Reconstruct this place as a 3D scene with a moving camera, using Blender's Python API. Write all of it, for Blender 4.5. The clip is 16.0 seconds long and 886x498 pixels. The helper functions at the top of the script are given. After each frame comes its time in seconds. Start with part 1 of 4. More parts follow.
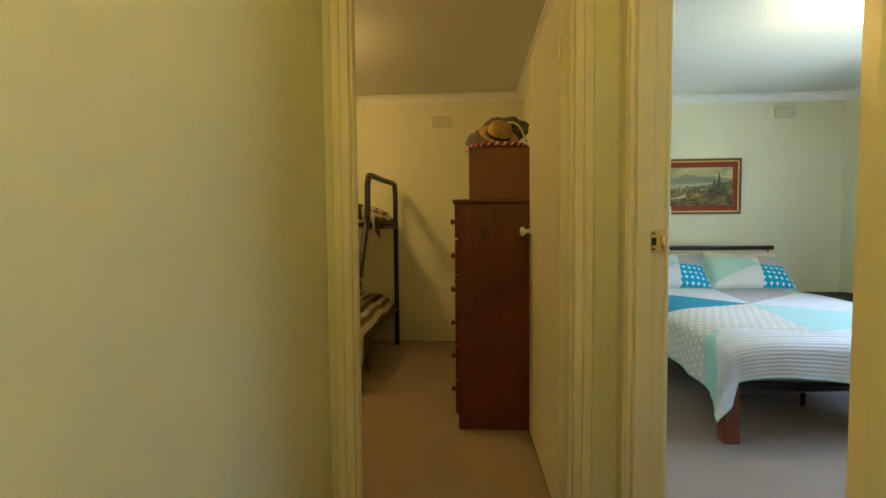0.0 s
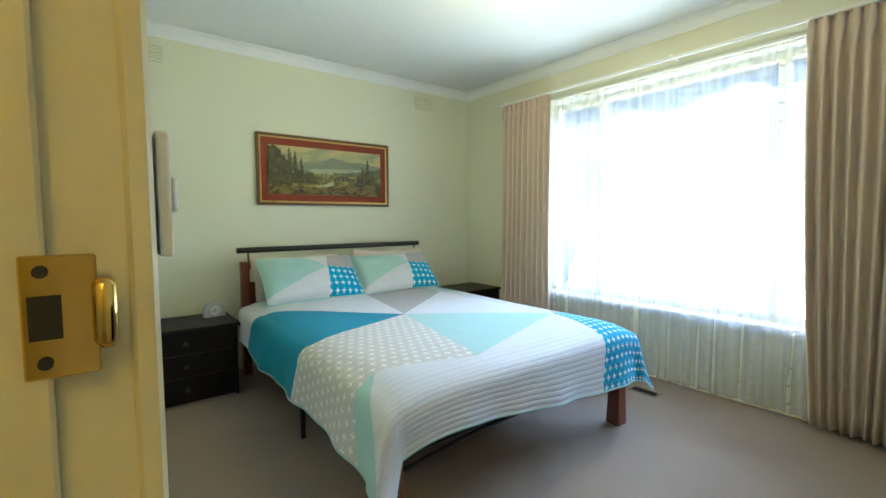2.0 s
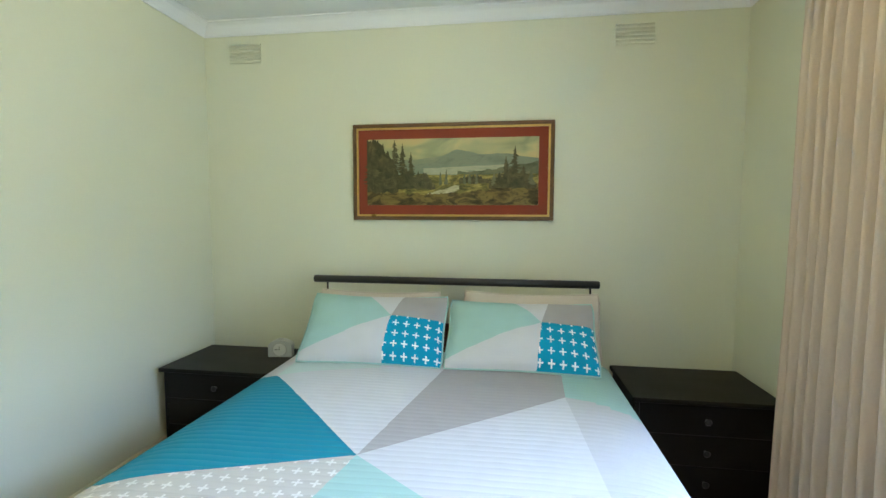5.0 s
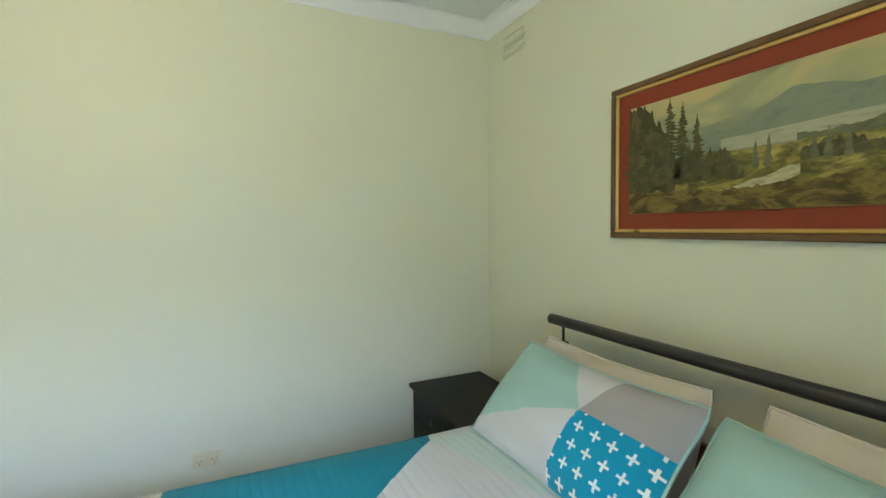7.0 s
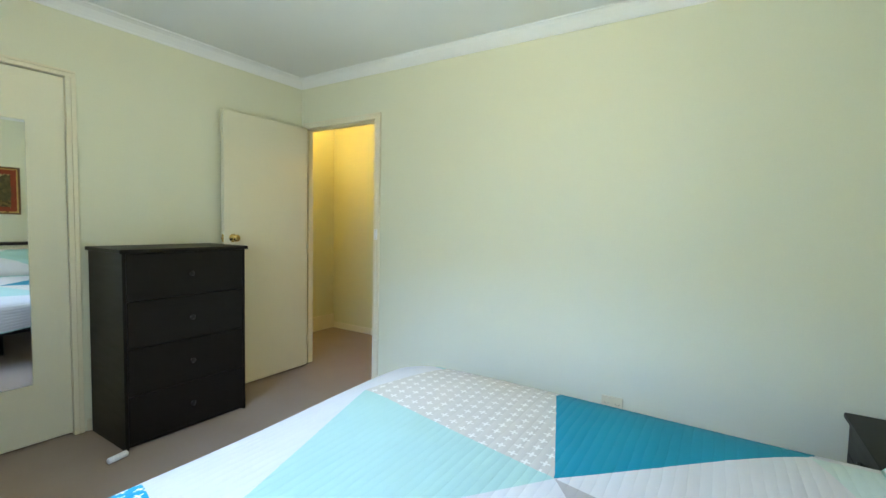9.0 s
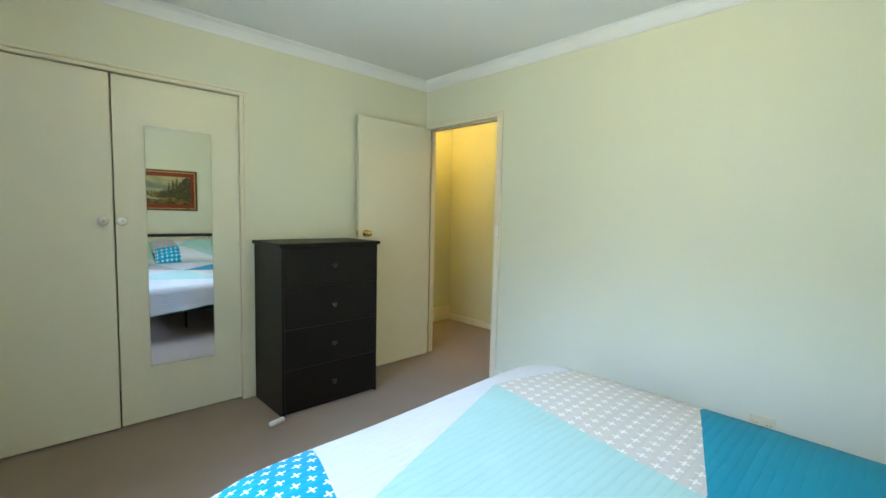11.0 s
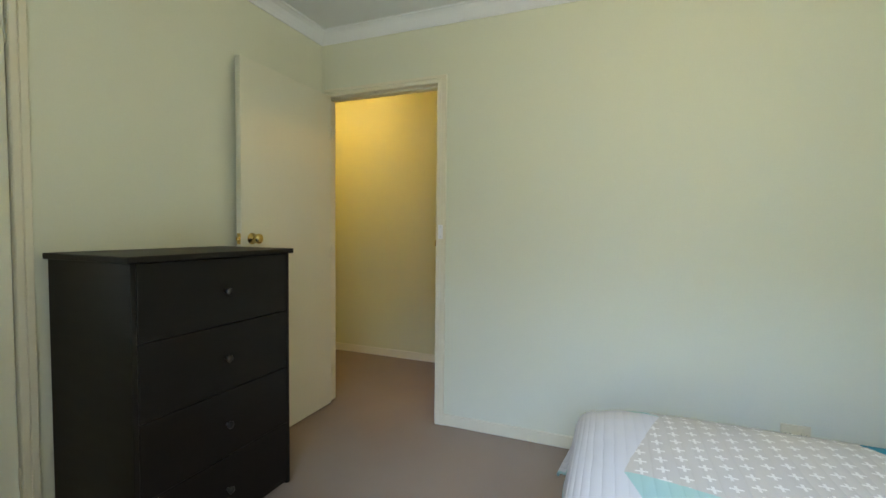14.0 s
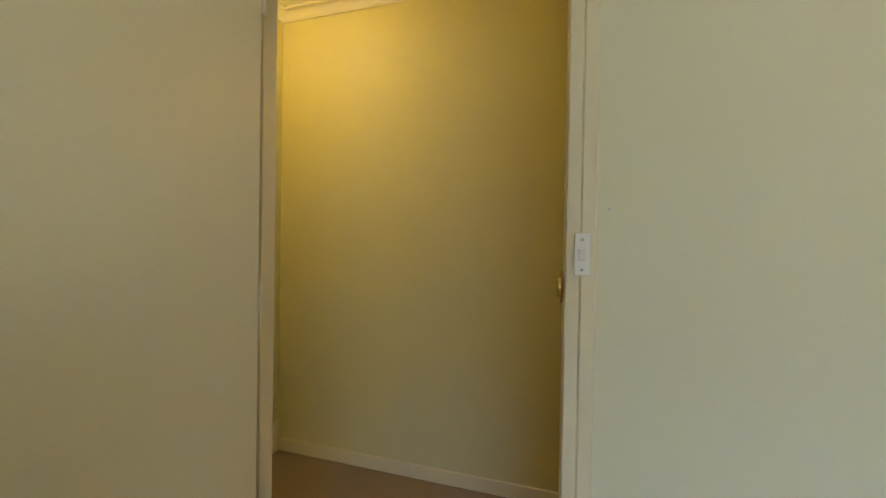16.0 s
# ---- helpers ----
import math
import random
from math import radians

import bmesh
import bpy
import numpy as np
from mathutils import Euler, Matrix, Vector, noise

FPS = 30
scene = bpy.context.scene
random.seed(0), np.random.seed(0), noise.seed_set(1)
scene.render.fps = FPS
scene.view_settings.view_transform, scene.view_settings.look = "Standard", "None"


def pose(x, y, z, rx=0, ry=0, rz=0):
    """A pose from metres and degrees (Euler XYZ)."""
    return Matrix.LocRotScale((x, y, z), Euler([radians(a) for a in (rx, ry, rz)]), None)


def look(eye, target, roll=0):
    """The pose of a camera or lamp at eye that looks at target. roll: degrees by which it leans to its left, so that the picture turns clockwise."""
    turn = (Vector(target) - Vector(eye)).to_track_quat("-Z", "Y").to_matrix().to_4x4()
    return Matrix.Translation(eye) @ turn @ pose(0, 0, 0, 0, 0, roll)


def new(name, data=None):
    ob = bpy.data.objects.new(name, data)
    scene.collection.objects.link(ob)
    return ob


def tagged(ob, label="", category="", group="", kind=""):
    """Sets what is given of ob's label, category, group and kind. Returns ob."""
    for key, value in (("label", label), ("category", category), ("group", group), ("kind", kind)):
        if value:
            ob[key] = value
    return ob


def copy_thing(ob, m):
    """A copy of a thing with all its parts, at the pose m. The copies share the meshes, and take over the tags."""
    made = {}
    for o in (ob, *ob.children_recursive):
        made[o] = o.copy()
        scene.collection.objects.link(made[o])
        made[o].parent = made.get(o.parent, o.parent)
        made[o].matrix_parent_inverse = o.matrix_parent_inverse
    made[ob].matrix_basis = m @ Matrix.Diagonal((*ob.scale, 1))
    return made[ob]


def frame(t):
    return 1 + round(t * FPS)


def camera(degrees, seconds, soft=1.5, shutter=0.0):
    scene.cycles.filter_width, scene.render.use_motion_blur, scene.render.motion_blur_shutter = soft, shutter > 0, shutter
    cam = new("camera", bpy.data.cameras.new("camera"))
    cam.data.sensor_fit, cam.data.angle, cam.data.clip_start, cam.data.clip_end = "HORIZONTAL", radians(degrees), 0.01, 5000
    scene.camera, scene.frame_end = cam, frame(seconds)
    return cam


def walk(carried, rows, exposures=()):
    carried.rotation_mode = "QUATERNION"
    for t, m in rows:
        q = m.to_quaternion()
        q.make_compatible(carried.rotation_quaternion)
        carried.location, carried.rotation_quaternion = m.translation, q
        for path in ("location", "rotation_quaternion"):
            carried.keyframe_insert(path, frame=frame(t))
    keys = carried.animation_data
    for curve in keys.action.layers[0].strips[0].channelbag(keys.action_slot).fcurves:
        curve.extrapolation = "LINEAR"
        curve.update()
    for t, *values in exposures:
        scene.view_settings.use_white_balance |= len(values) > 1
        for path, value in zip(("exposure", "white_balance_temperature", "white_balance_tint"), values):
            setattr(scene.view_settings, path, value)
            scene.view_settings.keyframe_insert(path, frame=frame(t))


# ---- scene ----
cam = camera(90.2, 16.0)
PATH = [
    (0, (0.217, 0.346, 1.172), (0.086, 2.340, 1.075), -0.5),
    (0.5, (0.221, 0.653, 1.170), (0.642, 2.604, 1.056), -0.6),
    (1, (0.331, 0.943, 1.152), (1.284, 2.698, 1.034), -0.4),
    (1.5, (0.526, 1.206, 1.150), (1.689, 2.842, 1.028), -0.1),
    (2, (0.818, 1.465, 1.175), (2.032, 3.034, 1.038), -0.2),
    (2.5, (1.098, 1.638, 1.242), (2.331, 3.204, 1.071), 0.2),
    (3, (1.405, 1.905, 1.225), (2.613, 3.491, 1.073), -0.1),
    (3.2, (1.532, 1.982, 1.246), (2.684, 3.61, 1.092), 0.2),
    (5.3, (2.88, 2.639, 1.338), (2.286, 4.543, 1.197), -0.2),
    (5.5, (2.978, 2.747, 1.361), (2.175, 4.573, 1.211), -0.5),
    (6, (3.155, 3.079, 1.366), (1.917, 4.643, 1.22), -0.6),
    (6.5, (3.149, 3.405, 1.339), (1.605, 4.671, 1.225), -0.8),
    (7, (3.109, 3.763, 1.336), (1.302, 4.614, 1.239), -0.6),
    (7.5, (3.07, 3.928, 1.342), (1.104, 4.281, 1.253), -0.5),
    (8, (3.165, 4.103, 1.341), (1.182, 3.855, 1.26), -0.4),
    (8.5, (3.29, 4.197, 1.341), (1.438, 3.451, 1.229), 0.8),
    (9, (3.46, 4.12, 1.288), (1.778, 3.044, 1.173), 1.2),
    (9.5, (3.494, 4.108, 1.274), (1.984, 2.803, 1.139), 1.1),
    (10, (3.542, 4.117, 1.314), (2.15, 2.69, 1.161), 1.3),
    (10.2, (3.563, 4.116, 1.314), (2.194, 2.665, 1.162), 1.2),
    (12.3, (3.469, 3.789, 1.306), (1.998, 2.444, 1.141), 1.0),
    (12.5, (3.446, 3.724, 1.285), (1.94, 2.419, 1.124), 0.8),
    (13, (3.409, 3.485, 1.253), (1.781, 2.332, 1.109), 0.8),
    (13.5, (3.398, 3.174, 1.221), (1.658, 2.194, 1.105), 0.9),
    (14, (3.319, 2.848, 1.21), (1.468, 2.095, 1.119), 0.6),
    (14.5, (3.115, 2.517, 1.204), (1.209, 1.915, 1.12), 0.6),
    (15, (2.751, 2.159, 1.207), (0.825, 1.622, 1.155), 0.3),
    (15.5, (2.297, 1.964, 1.229), (0.372, 1.425, 1.156), 0.5),
    (16, (1.77, 1.856, 1.21), (-0.117, 1.194, 1.183), 1.0),
]
EXPOSURES = [(0, 0.06, 6450, 8), (1.5, 0.06, 6450, 8), (3.0, 0.2, 6400, 8), (5.5, 0.14, 6500, 11), (6.5, -0.06, 6850, 11), (7.0, -0.06, 6900, 11), (8.5, 0.1, 6450, 9), (10.0, 0.12, 6350, 9),
             (12.5, 0.0, 6500, 10), (13.5, -0.2, 6650, 12), (14.5, -0.4, 7100, 15), (15.5, -0.5, 7500, 16), (16.0, -0.48, 7750, 18)]
walk(cam, [(t, look(eye, target, roll)) for t, eye, target, roll in PATH], EXPOSURES)

# ---- world and light ----
world = bpy.data.worlds.new("world")
scene.world = world
world.use_nodes = True
wn = world.node_tree.nodes
sky = wn.new("ShaderNodeTexSky")
sky.sky_type, sky.sun_disc = "NISHITA", False
sky.sun_elevation, sky.sun_rotation = radians(52), radians(250)
wn["Background"].inputs["Strength"].default_value = 0.1
world.node_tree.links.new(sky.outputs[0], wn["Background"].inputs["Color"])


def lamp(name, kind, m, energy, colour, **more):
    data = bpy.data.lights.new(name, kind)
    data.energy, data.color = energy, colour
    for key, value in more.items():
        setattr(data, key, value)
    ob = new(name, data)
    ob.matrix_world = m
    return ob


SUN_DIR = Vector((math.sin(radians(250)) * math.cos(radians(52)), math.cos(radians(250)) * math.cos(radians(52)), math.sin(radians(52))))
lamp("sun", "SUN", look(SUN_DIR * 30, (0, 0, 0)), 3.0, (1.0, 0.95, 0.88), angle=radians(0.5))
# added area lamps as bedroom window daylight: sky above the hedge, sunlit garden below
lamp("sky_stand_in_over_hedge", "AREA", look((30.0, 2.93, 16.0), (4.0, 2.93, 1.4)), 28000, (0.38, 0.58, 1.0), shape="RECTANGLE", size=26.0, size_y=11.0)
lamp("window_garden_stand_in", "AREA", look((5.20, 2.93, 0.62), (3.20, 2.93, 1.50)), 140, (0.82, 0.98, 1.0), spread=radians(160), shape="RECTANGLE", size=3.4, size_y=1.9)
# bulbs inside the three ceiling lamps
WARM = (1.0, 0.64, 0.10)
lamp("bedroom_bulb", "POINT", pose(2.50, 3.12, 2.40), 22, (1.0, 0.84, 0.36), shadow_soft_size=0.06)
lamp("hall_bulb", "POINT", pose(0.22, 0.42, 2.40), 13.5, WARM, shadow_soft_size=0.07)
lamp("bunk_room_bulb", "POINT", pose(-1.15, 3.35, 2.40), 31, (1.0, 0.60, 0.16), shadow_soft_size=0.06)


# ---- materials ----
def material(name, colour, rough=0.6, vary=0.06, scale=6.0, grain=60.0, bump=0.05, metal=0.0, second=None, stretch=(1, 1, 1), sheen=0.0, spec=0.5):
    m = bpy.data.materials.new(name)
    m.use_nodes = True
    n, link = m.node_tree.nodes, m.node_tree.links.new
    b = n["Principled BSDF"]
    b.inputs["Roughness"].default_value = rough
    b.inputs["Metallic"].default_value = metal
    b.inputs["Specular IOR Level"].default_value = spec
    b.inputs["Sheen Weight"].default_value = sheen
    co = n.new("ShaderNodeTexCoord")
    mp = n.new("ShaderNodeMapping")
    mp.inputs["Scale"].default_value = stretch
    link(co.outputs["Object"], mp.inputs["Vector"])
    big, small = n.new("ShaderNodeTexNoise"), n.new("ShaderNodeTexNoise")
    big.inputs["Scale"].default_value, small.inputs["Scale"].default_value = scale, grain
    big.inputs["Detail"].default_value, small.inputs["Detail"].default_value = 4, 3
    link(mp.outputs[0], big.inputs["Vector"])
    link(mp.outputs[0], small.inputs["Vector"])
    ramp = n.new("ShaderNodeValToRGB")
    lo = second if second else tuple(max(0, c * (1 - vary * 2)) for c in colour)
    ramp.color_ramp.elements[0].position, ramp.color_ramp.elements[1].position = 0.3, 0.7
    ramp.color_ramp.elements[0].color, ramp.color_ramp.elements[1].color = (*lo, 1), (*colour, 1)
    add = n.new("ShaderNodeMath")
    add.operation = "MULTIPLY_ADD"
    add.inputs[1].default_value, add.inputs[2].default_value = 0.45, 0.0
    link(small.outputs["Fac"], add.inputs[0])
    tot = n.new("ShaderNodeMath")
    tot.operation = "MULTIPLY_ADD"
    tot.inputs[1].default_value = 0.55
    link(big.outputs["Fac"], tot.inputs[0])
    link(add.outputs[0], tot.inputs[2])
    link(tot.outputs[0], ramp.inputs["Fac"])
    link(ramp.outputs[0], b.inputs["Base Color"])
    if bump:
        bp = n.new("ShaderNodeBump")
        bp.inputs["Strength"].default_value, bp.inputs["Distance"].default_value = bump, 0.004
        link(small.outputs["Fac"], bp.inputs["Height"])
        link(bp.outputs[0], b.inputs["Normal"])
    rr = n.new("ShaderNodeMapRange")
    rr.inputs["To Min"].default_value, rr.inputs["To Max"].default_value = max(0.02, rough - 0.06), min(1, rough + 0.06)
    link(big.outputs["Fac"], rr.inputs["Value"])
    link(rr.outputs[0], b.inputs["Roughness"])
    return m


WALL = material("cream_wall_paint", (0.71, 0.71, 0.545), 0.55, 0.02, 1.3, 140, 0.06)
# hall cream is yellowed in its base colour to carry the warm lamplight
HALL_LAMPLIT = material("cream_hall_paint_lamp_yellowed", (0.665, 0.65, 0.40), 0.5, 0.02, 1.3, 140, 0.06)
CEIL = material("white_ceiling_paint", (0.80, 0.81, 0.78), 0.8, 0.02, 2, 160, 0.05)
TRIM = material("cream_gloss_trim", (0.76, 0.71, 0.53), 0.3, 0.02, 5, 70, 0.04)
CORN = material("white_plaster_cornice", (0.82, 0.83, 0.82), 0.6, 0.02, 3, 120, 0.03)
DOOR = material("cream_door_paint", (0.73, 0.71, 0.55), 0.38, 0.02, 3, 90, 0.04)
CARPET = material("beige_carpet", (0.315, 0.240, 0.180), 0.95, 0.12, 2.2, 420, 0.5, second=(0.25, 0.186, 0.137), sheen=0.2, spec=0.1)
DARK = material("black_brown_laminate", (0.009, 0.007, 0.0055), 0.45, 0.15, 5, 50, 0.03, stretch=(1, 1, 6), spec=0.22)
BLACK = material("black_powder_coat", (0.022, 0.021, 0.021), 0.35, 0.1, 8, 200, 0.04)
REDWOOD = material("red_brown_timber", (0.24, 0.065, 0.028), 0.35, 0.2, 3, 30, 0.04, second=(0.14, 0.036, 0.018), stretch=(9, 9, 1))
PINE = material("stained_pine", (0.145, 0.029, 0.011), 0.36, 0.2, 2.2, 14, 0.04, second=(0.075, 0.014, 0.006), stretch=(5, 5, 0.8))
KNOT = material("dark_pine_knot", (0.05, 0.014, 0.01), 0.4, 0.1)
BOXWOOD = material("brown_board", (0.23, 0.085, 0.035), 0.5, 0.08, 4, 60, 0.03)
BRASS = material("polished_brass", (0.78, 0.56, 0.20), 0.14, 0.05, 20, 80, 0.0, metal=1.0)
STEEL = material("satin_metal", (0.6, 0.6, 0.58), 0.3, 0.05, 20, 80, 0.0, metal=1.0)
PLASTIC = material("cream_plastic", (0.70, 0.63, 0.42), 0.35, 0.02, 20, 80, 0.0)
WHITEPL = material("white_plastic", (0.82, 0.82, 0.80), 0.35, 0.02, 20, 80, 0.0)
HOLE = material("dark_slot", (0.02, 0.02, 0.02), 0.7, 0.1, 20, 80, 0.0)
CERAMIC = material("white_ceramic", (0.82, 0.80, 0.76), 0.15, 0.02, 20, 80, 0.0)
CURTAIN = material("beige_curtain_cloth", (0.66, 0.53, 0.41), 0.9, 0.05, 3, 260, 0.15, stretch=(1, 1, 0.3), sheen=0.2, spec=0.2)
SHEET = material("mattress_ticking", (0.62, 0.62, 0.62), 0.9, 0.04, 6, 200, 0.1)
BEIGEPIL = material("beige_pillow_cotton", (0.60, 0.53, 0.44), 0.9, 0.05, 8, 180, 0.12)
REDFELT = material("rust_red_mount", (0.26, 0.042, 0.014), 0.8, 0.08, 10, 220, 0.06)
FRAMEBR = material("brown_frame_wood", (0.17, 0.085, 0.03), 0.35, 0.2, 8, 60, 0.05)
GOLD = material("gilt_fillet", (0.72, 0.48, 0.16), 0.3, 0.1, 20, 90, 0.02, metal=0.8)
LAWN = material("lawn", (0.10, 0.17, 0.04), 0.9, 0.3, 0.8, 20, 0.4)
GLOW_LEAVES = material("glowing_garden_foliage", (0.11, 0.18, 0.05), 0.8, 0.4, 1.5, 9, 0.6)
# emission adds a pale green glow in place of daylight on the foliage
GLOW_LEAVES.node_tree.nodes["Principled BSDF"].inputs["Emission Color"].default_value = (0.84, 1.0, 0.70, 1)
GLOW_LEAVES.node_tree.nodes["Principled BSDF"].inputs["Emission Strength"].default_value = 0.85
BRICK = material("outer_brick", (0.30, 0.18, 0.12), 0.9, 0.2, 3, 40, 0.3)


def glow(name, colour, strength):
    m = bpy.data.materials.new(name)
    m.use_nodes = True
    b = m.node_tree.nodes["Principled BSDF"]
    b.inputs["Base Color"].default_value = (0.9, 0.88, 0.82, 1)
    b.inputs["Emission Color"].default_value, b.inputs["Emission Strength"].default_value = (*colour, 1), strength
    return m


GLOBE = glow("lit_opal_glass", (1.0, 0.86, 0.62), 9.0)

MIRROR = bpy.data.materials.new("mirror_glass")
MIRROR.use_nodes = True
_b = MIRROR.node_tree.nodes["Principled BSDF"]
_b.inputs["Base Color"].default_value, _b.inputs["Metallic"].default_value, _b.inputs["Roughness"].default_value = (0.86, 0.88, 0.88, 1), 1.0, 0.015

GLASS = bpy.data.materials.new("window_glass")
GLASS.use_nodes = True
_b = GLASS.node_tree.nodes["Principled BSDF"]
_b.inputs["Transmission Weight"].default_value, _b.inputs["Roughness"].default_value, _b.inputs["IOR"].default_value = 1.0, 0.0, 1.45


def sheer_material():
    m = bpy.data.materials.new("white_sheer_net")
    m.use_nodes = True
    n, link = m.node_tree.nodes, m.node_tree.links.new
    n.remove(n["Principled BSDF"])
    out = n["Material Output"]
    clear, thin, front = n.new("ShaderNodeBsdfTransparent"), n.new("ShaderNodeBsdfTranslucent"), n.new("ShaderNodeBsdfDiffuse")
    cloth, net = n.new("ShaderNodeMixShader"), n.new("ShaderNodeMixShader")
    cloth.inputs[0].default_value = 0.5
    link(thin.outputs[0], cloth.inputs[1])
    link(front.outputs[0], cloth.inputs[2])
    co, sep = n.new("ShaderNodeTexCoord"), n.new("ShaderNodeSeparateXYZ")
    link(co.outputs["Object"], sep.inputs[0])

    def calc(op, *given):
        k = n.new("ShaderNodeMath")
        k.operation = op
        for i, v in enumerate(given):
            if isinstance(v, (int, float)):
                k.inputs[i].default_value = v
            else:
                link(v, k.inputs[i])
        return k.outputs[0]

    # woven crescents in upright columns, each second column half a step lower
    wob = n.new("ShaderNodeTexNoise")
    wob.inputs["Scale"].default_value = 7
    link(co.outputs["Object"], wob.inputs["Vector"])
    u = calc("MULTIPLY_ADD", wob.outputs["Fac"], 0.5, calc("DIVIDE", sep.outputs[1], 0.088))
    v = calc("ADD", calc("DIVIDE", sep.outputs[2], 0.105), calc("MULTIPLY", calc("MODULO", calc("FLOOR", u), 2.0), 0.5))
    fu = calc("MULTIPLY", calc("SUBTRACT", calc("FRACT", u), 0.5), 0.088)
    fv = calc("MULTIPLY", calc("SUBTRACT", calc("FRACT", v), 0.5), 0.105)
    outer = calc("SQRT", calc("ADD", calc("MULTIPLY", fu, fu), calc("MULTIPLY", fv, fv)))
    gv = calc("SUBTRACT", fv, 0.008)
    inner = calc("SQRT", calc("ADD", calc("MULTIPLY", fu, fu), calc("MULTIPLY", gv, gv)))
    sprig = calc("MULTIPLY", calc("LESS_THAN", outer, 0.018), calc("GREATER_THAN", inner, 0.0145))
    # the net hangs in gathers, thicker where its threads crowd
    gather = n.new("ShaderNodeTexNoise")
    gm = n.new("ShaderNodeMapping")
    gm.inputs["Scale"].default_value = (0, 16, 0.35)
    gather.inputs["Scale"].default_value, gather.inputs["Detail"].default_value = 1.0, 2.0
    link(co.outputs["Object"], gm.inputs["Vector"])
    link(gm.outputs[0], gather.inputs["Vector"])
    weave = n.new("ShaderNodeMapRange")
    weave.inputs["From Min"].default_value, weave.inputs["From Max"].default_value = 0.3, 0.7
    weave.inputs["To Min"].default_value, weave.inputs["To Max"].default_value = 0.24, 0.46
    link(gather.outputs["Fac"], weave.inputs["Value"])
    tint = n.new("ShaderNodeMix")
    tint.data_type = "RGBA"
    tint.inputs["A"].default_value, tint.inputs["B"].default_value = (0.82, 0.82, 0.83, 1), (0.62, 0.54, 0.44, 1)
    link(sprig, tint.inputs["Factor"])
    link(tint.outputs["Result"], thin.inputs["Color"])
    link(tint.outputs["Result"], front.inputs["Color"])
    link(calc("MULTIPLY_ADD", sprig, 0.14, weave.outputs[0]), net.inputs[0])
    link(clear.outputs[0], net.inputs[1])
    link(cloth.outputs[0], net.inputs[2])
    link(net.outputs[0], out.inputs["Surface"])
    return m


SHEER = sheer_material()


def fabric(name, colour, cross=None, pitch=0.05, size=0.30, ridge=0.030, strength=0.42, shifted=0.5):
    """Quilted cotton: channels across its length, with printed crosses where a cross colour is given. It reads the cloth's flat UV in metres."""
    m = bpy.data.materials.new(name)
    m.use_nodes = True
    n, link = m.node_tree.nodes, m.node_tree.links.new
    b = n["Principled BSDF"]
    b.inputs["Roughness"].default_value, b.inputs["Sheen Weight"].default_value, b.inputs["Specular IOR Level"].default_value = 0.9, 0.06, 0.12
    uv = n.new("ShaderNodeUVMap")
    uv.uv_map = "cloth"
    sep = n.new("ShaderNodeSeparateXYZ")
    link(uv.outputs[0], sep.inputs[0])

    def calc(op, a, c=None, d=None):
        k = n.new("ShaderNodeMath")
        k.operation = op
        for i, v in enumerate((a, c, d)):
            if v is None:
                continue
            if isinstance(v, (int, float)):
                k.inputs[i].default_value = v
            else:
                link(v, k.inputs[i])
        return k.outputs[0]

    noise1 = n.new("ShaderNodeTexNoise")
    noise1.inputs["Scale"].default_value = 9
    link(uv.outputs[0], noise1.inputs["Vector"])
    noise2 = n.new("ShaderNodeTexNoise")
    noise2.inputs["Scale"].default_value = 320
    link(uv.outputs[0], noise2.inputs["Vector"])
    base = n.new("ShaderNodeMix")
    base.data_type = "RGBA"
    base.inputs["A"].default_value = (*[c * 0.92 for c in colour], 1)
    base.inputs["B"].default_value = (*colour, 1)
    link(noise1.outputs["Fac"], base.inputs["Factor"])
    result = base.outputs["Result"]
    if cross:
        # rows of crosses, each second row set off by half a step
        row = calc("FLOOR", calc("DIVIDE", sep.outputs[1], pitch))
        shift = calc("MULTIPLY", calc("MODULO", row, 2.0), shifted)
        fx = calc("ABSOLUTE", calc("SUBTRACT", calc("FRACT", calc("ADD", calc("DIVIDE", sep.outputs[0], pitch), shift)), 0.5))
        fy = calc("ABSOLUTE", calc("SUBTRACT", calc("FRACT", calc("DIVIDE", sep.outputs[1], pitch)), 0.5))
        arm = 0.068
        h = calc("MULTIPLY", calc("LESS_THAN", fx, size), calc("LESS_THAN", fy, arm))
        v = calc("MULTIPLY", calc("LESS_THAN", fy, size), calc("LESS_THAN", fx, arm))
        mask = calc("MAXIMUM", h, v)
        mix = n.new("ShaderNodeMix")
        mix.data_type = "RGBA"
        mix.inputs["B"].default_value = (*cross, 1)
        link(mask, mix.inputs["Factor"])
        link(result, mix.inputs["A"])
        result = mix.outputs["Result"]
    link(result, b.inputs["Base Color"])
    # stitched channels
    wave = calc("ABSOLUTE", calc("SINE", calc("MULTIPLY_ADD", sep.outputs[1], math.pi / ridge, calc("MULTIPLY", noise1.outputs["Fac"], 1.2))))
    wave = calc("POWER", wave, 0.5)
    height = calc("MULTIPLY_ADD", noise2.outputs["Fac"], 0.12, wave)
    height = calc("MULTIPLY_ADD", noise1.outputs["Fac"], 0.8, height)
    bp = n.new("ShaderNodeBump")
    bp.inputs["Strength"].default_value, bp.inputs["Distance"].default_value = strength, 0.006
    link(height, bp.inputs["Height"])
    link(bp.outputs[0], b.inputs["Normal"])
    return m


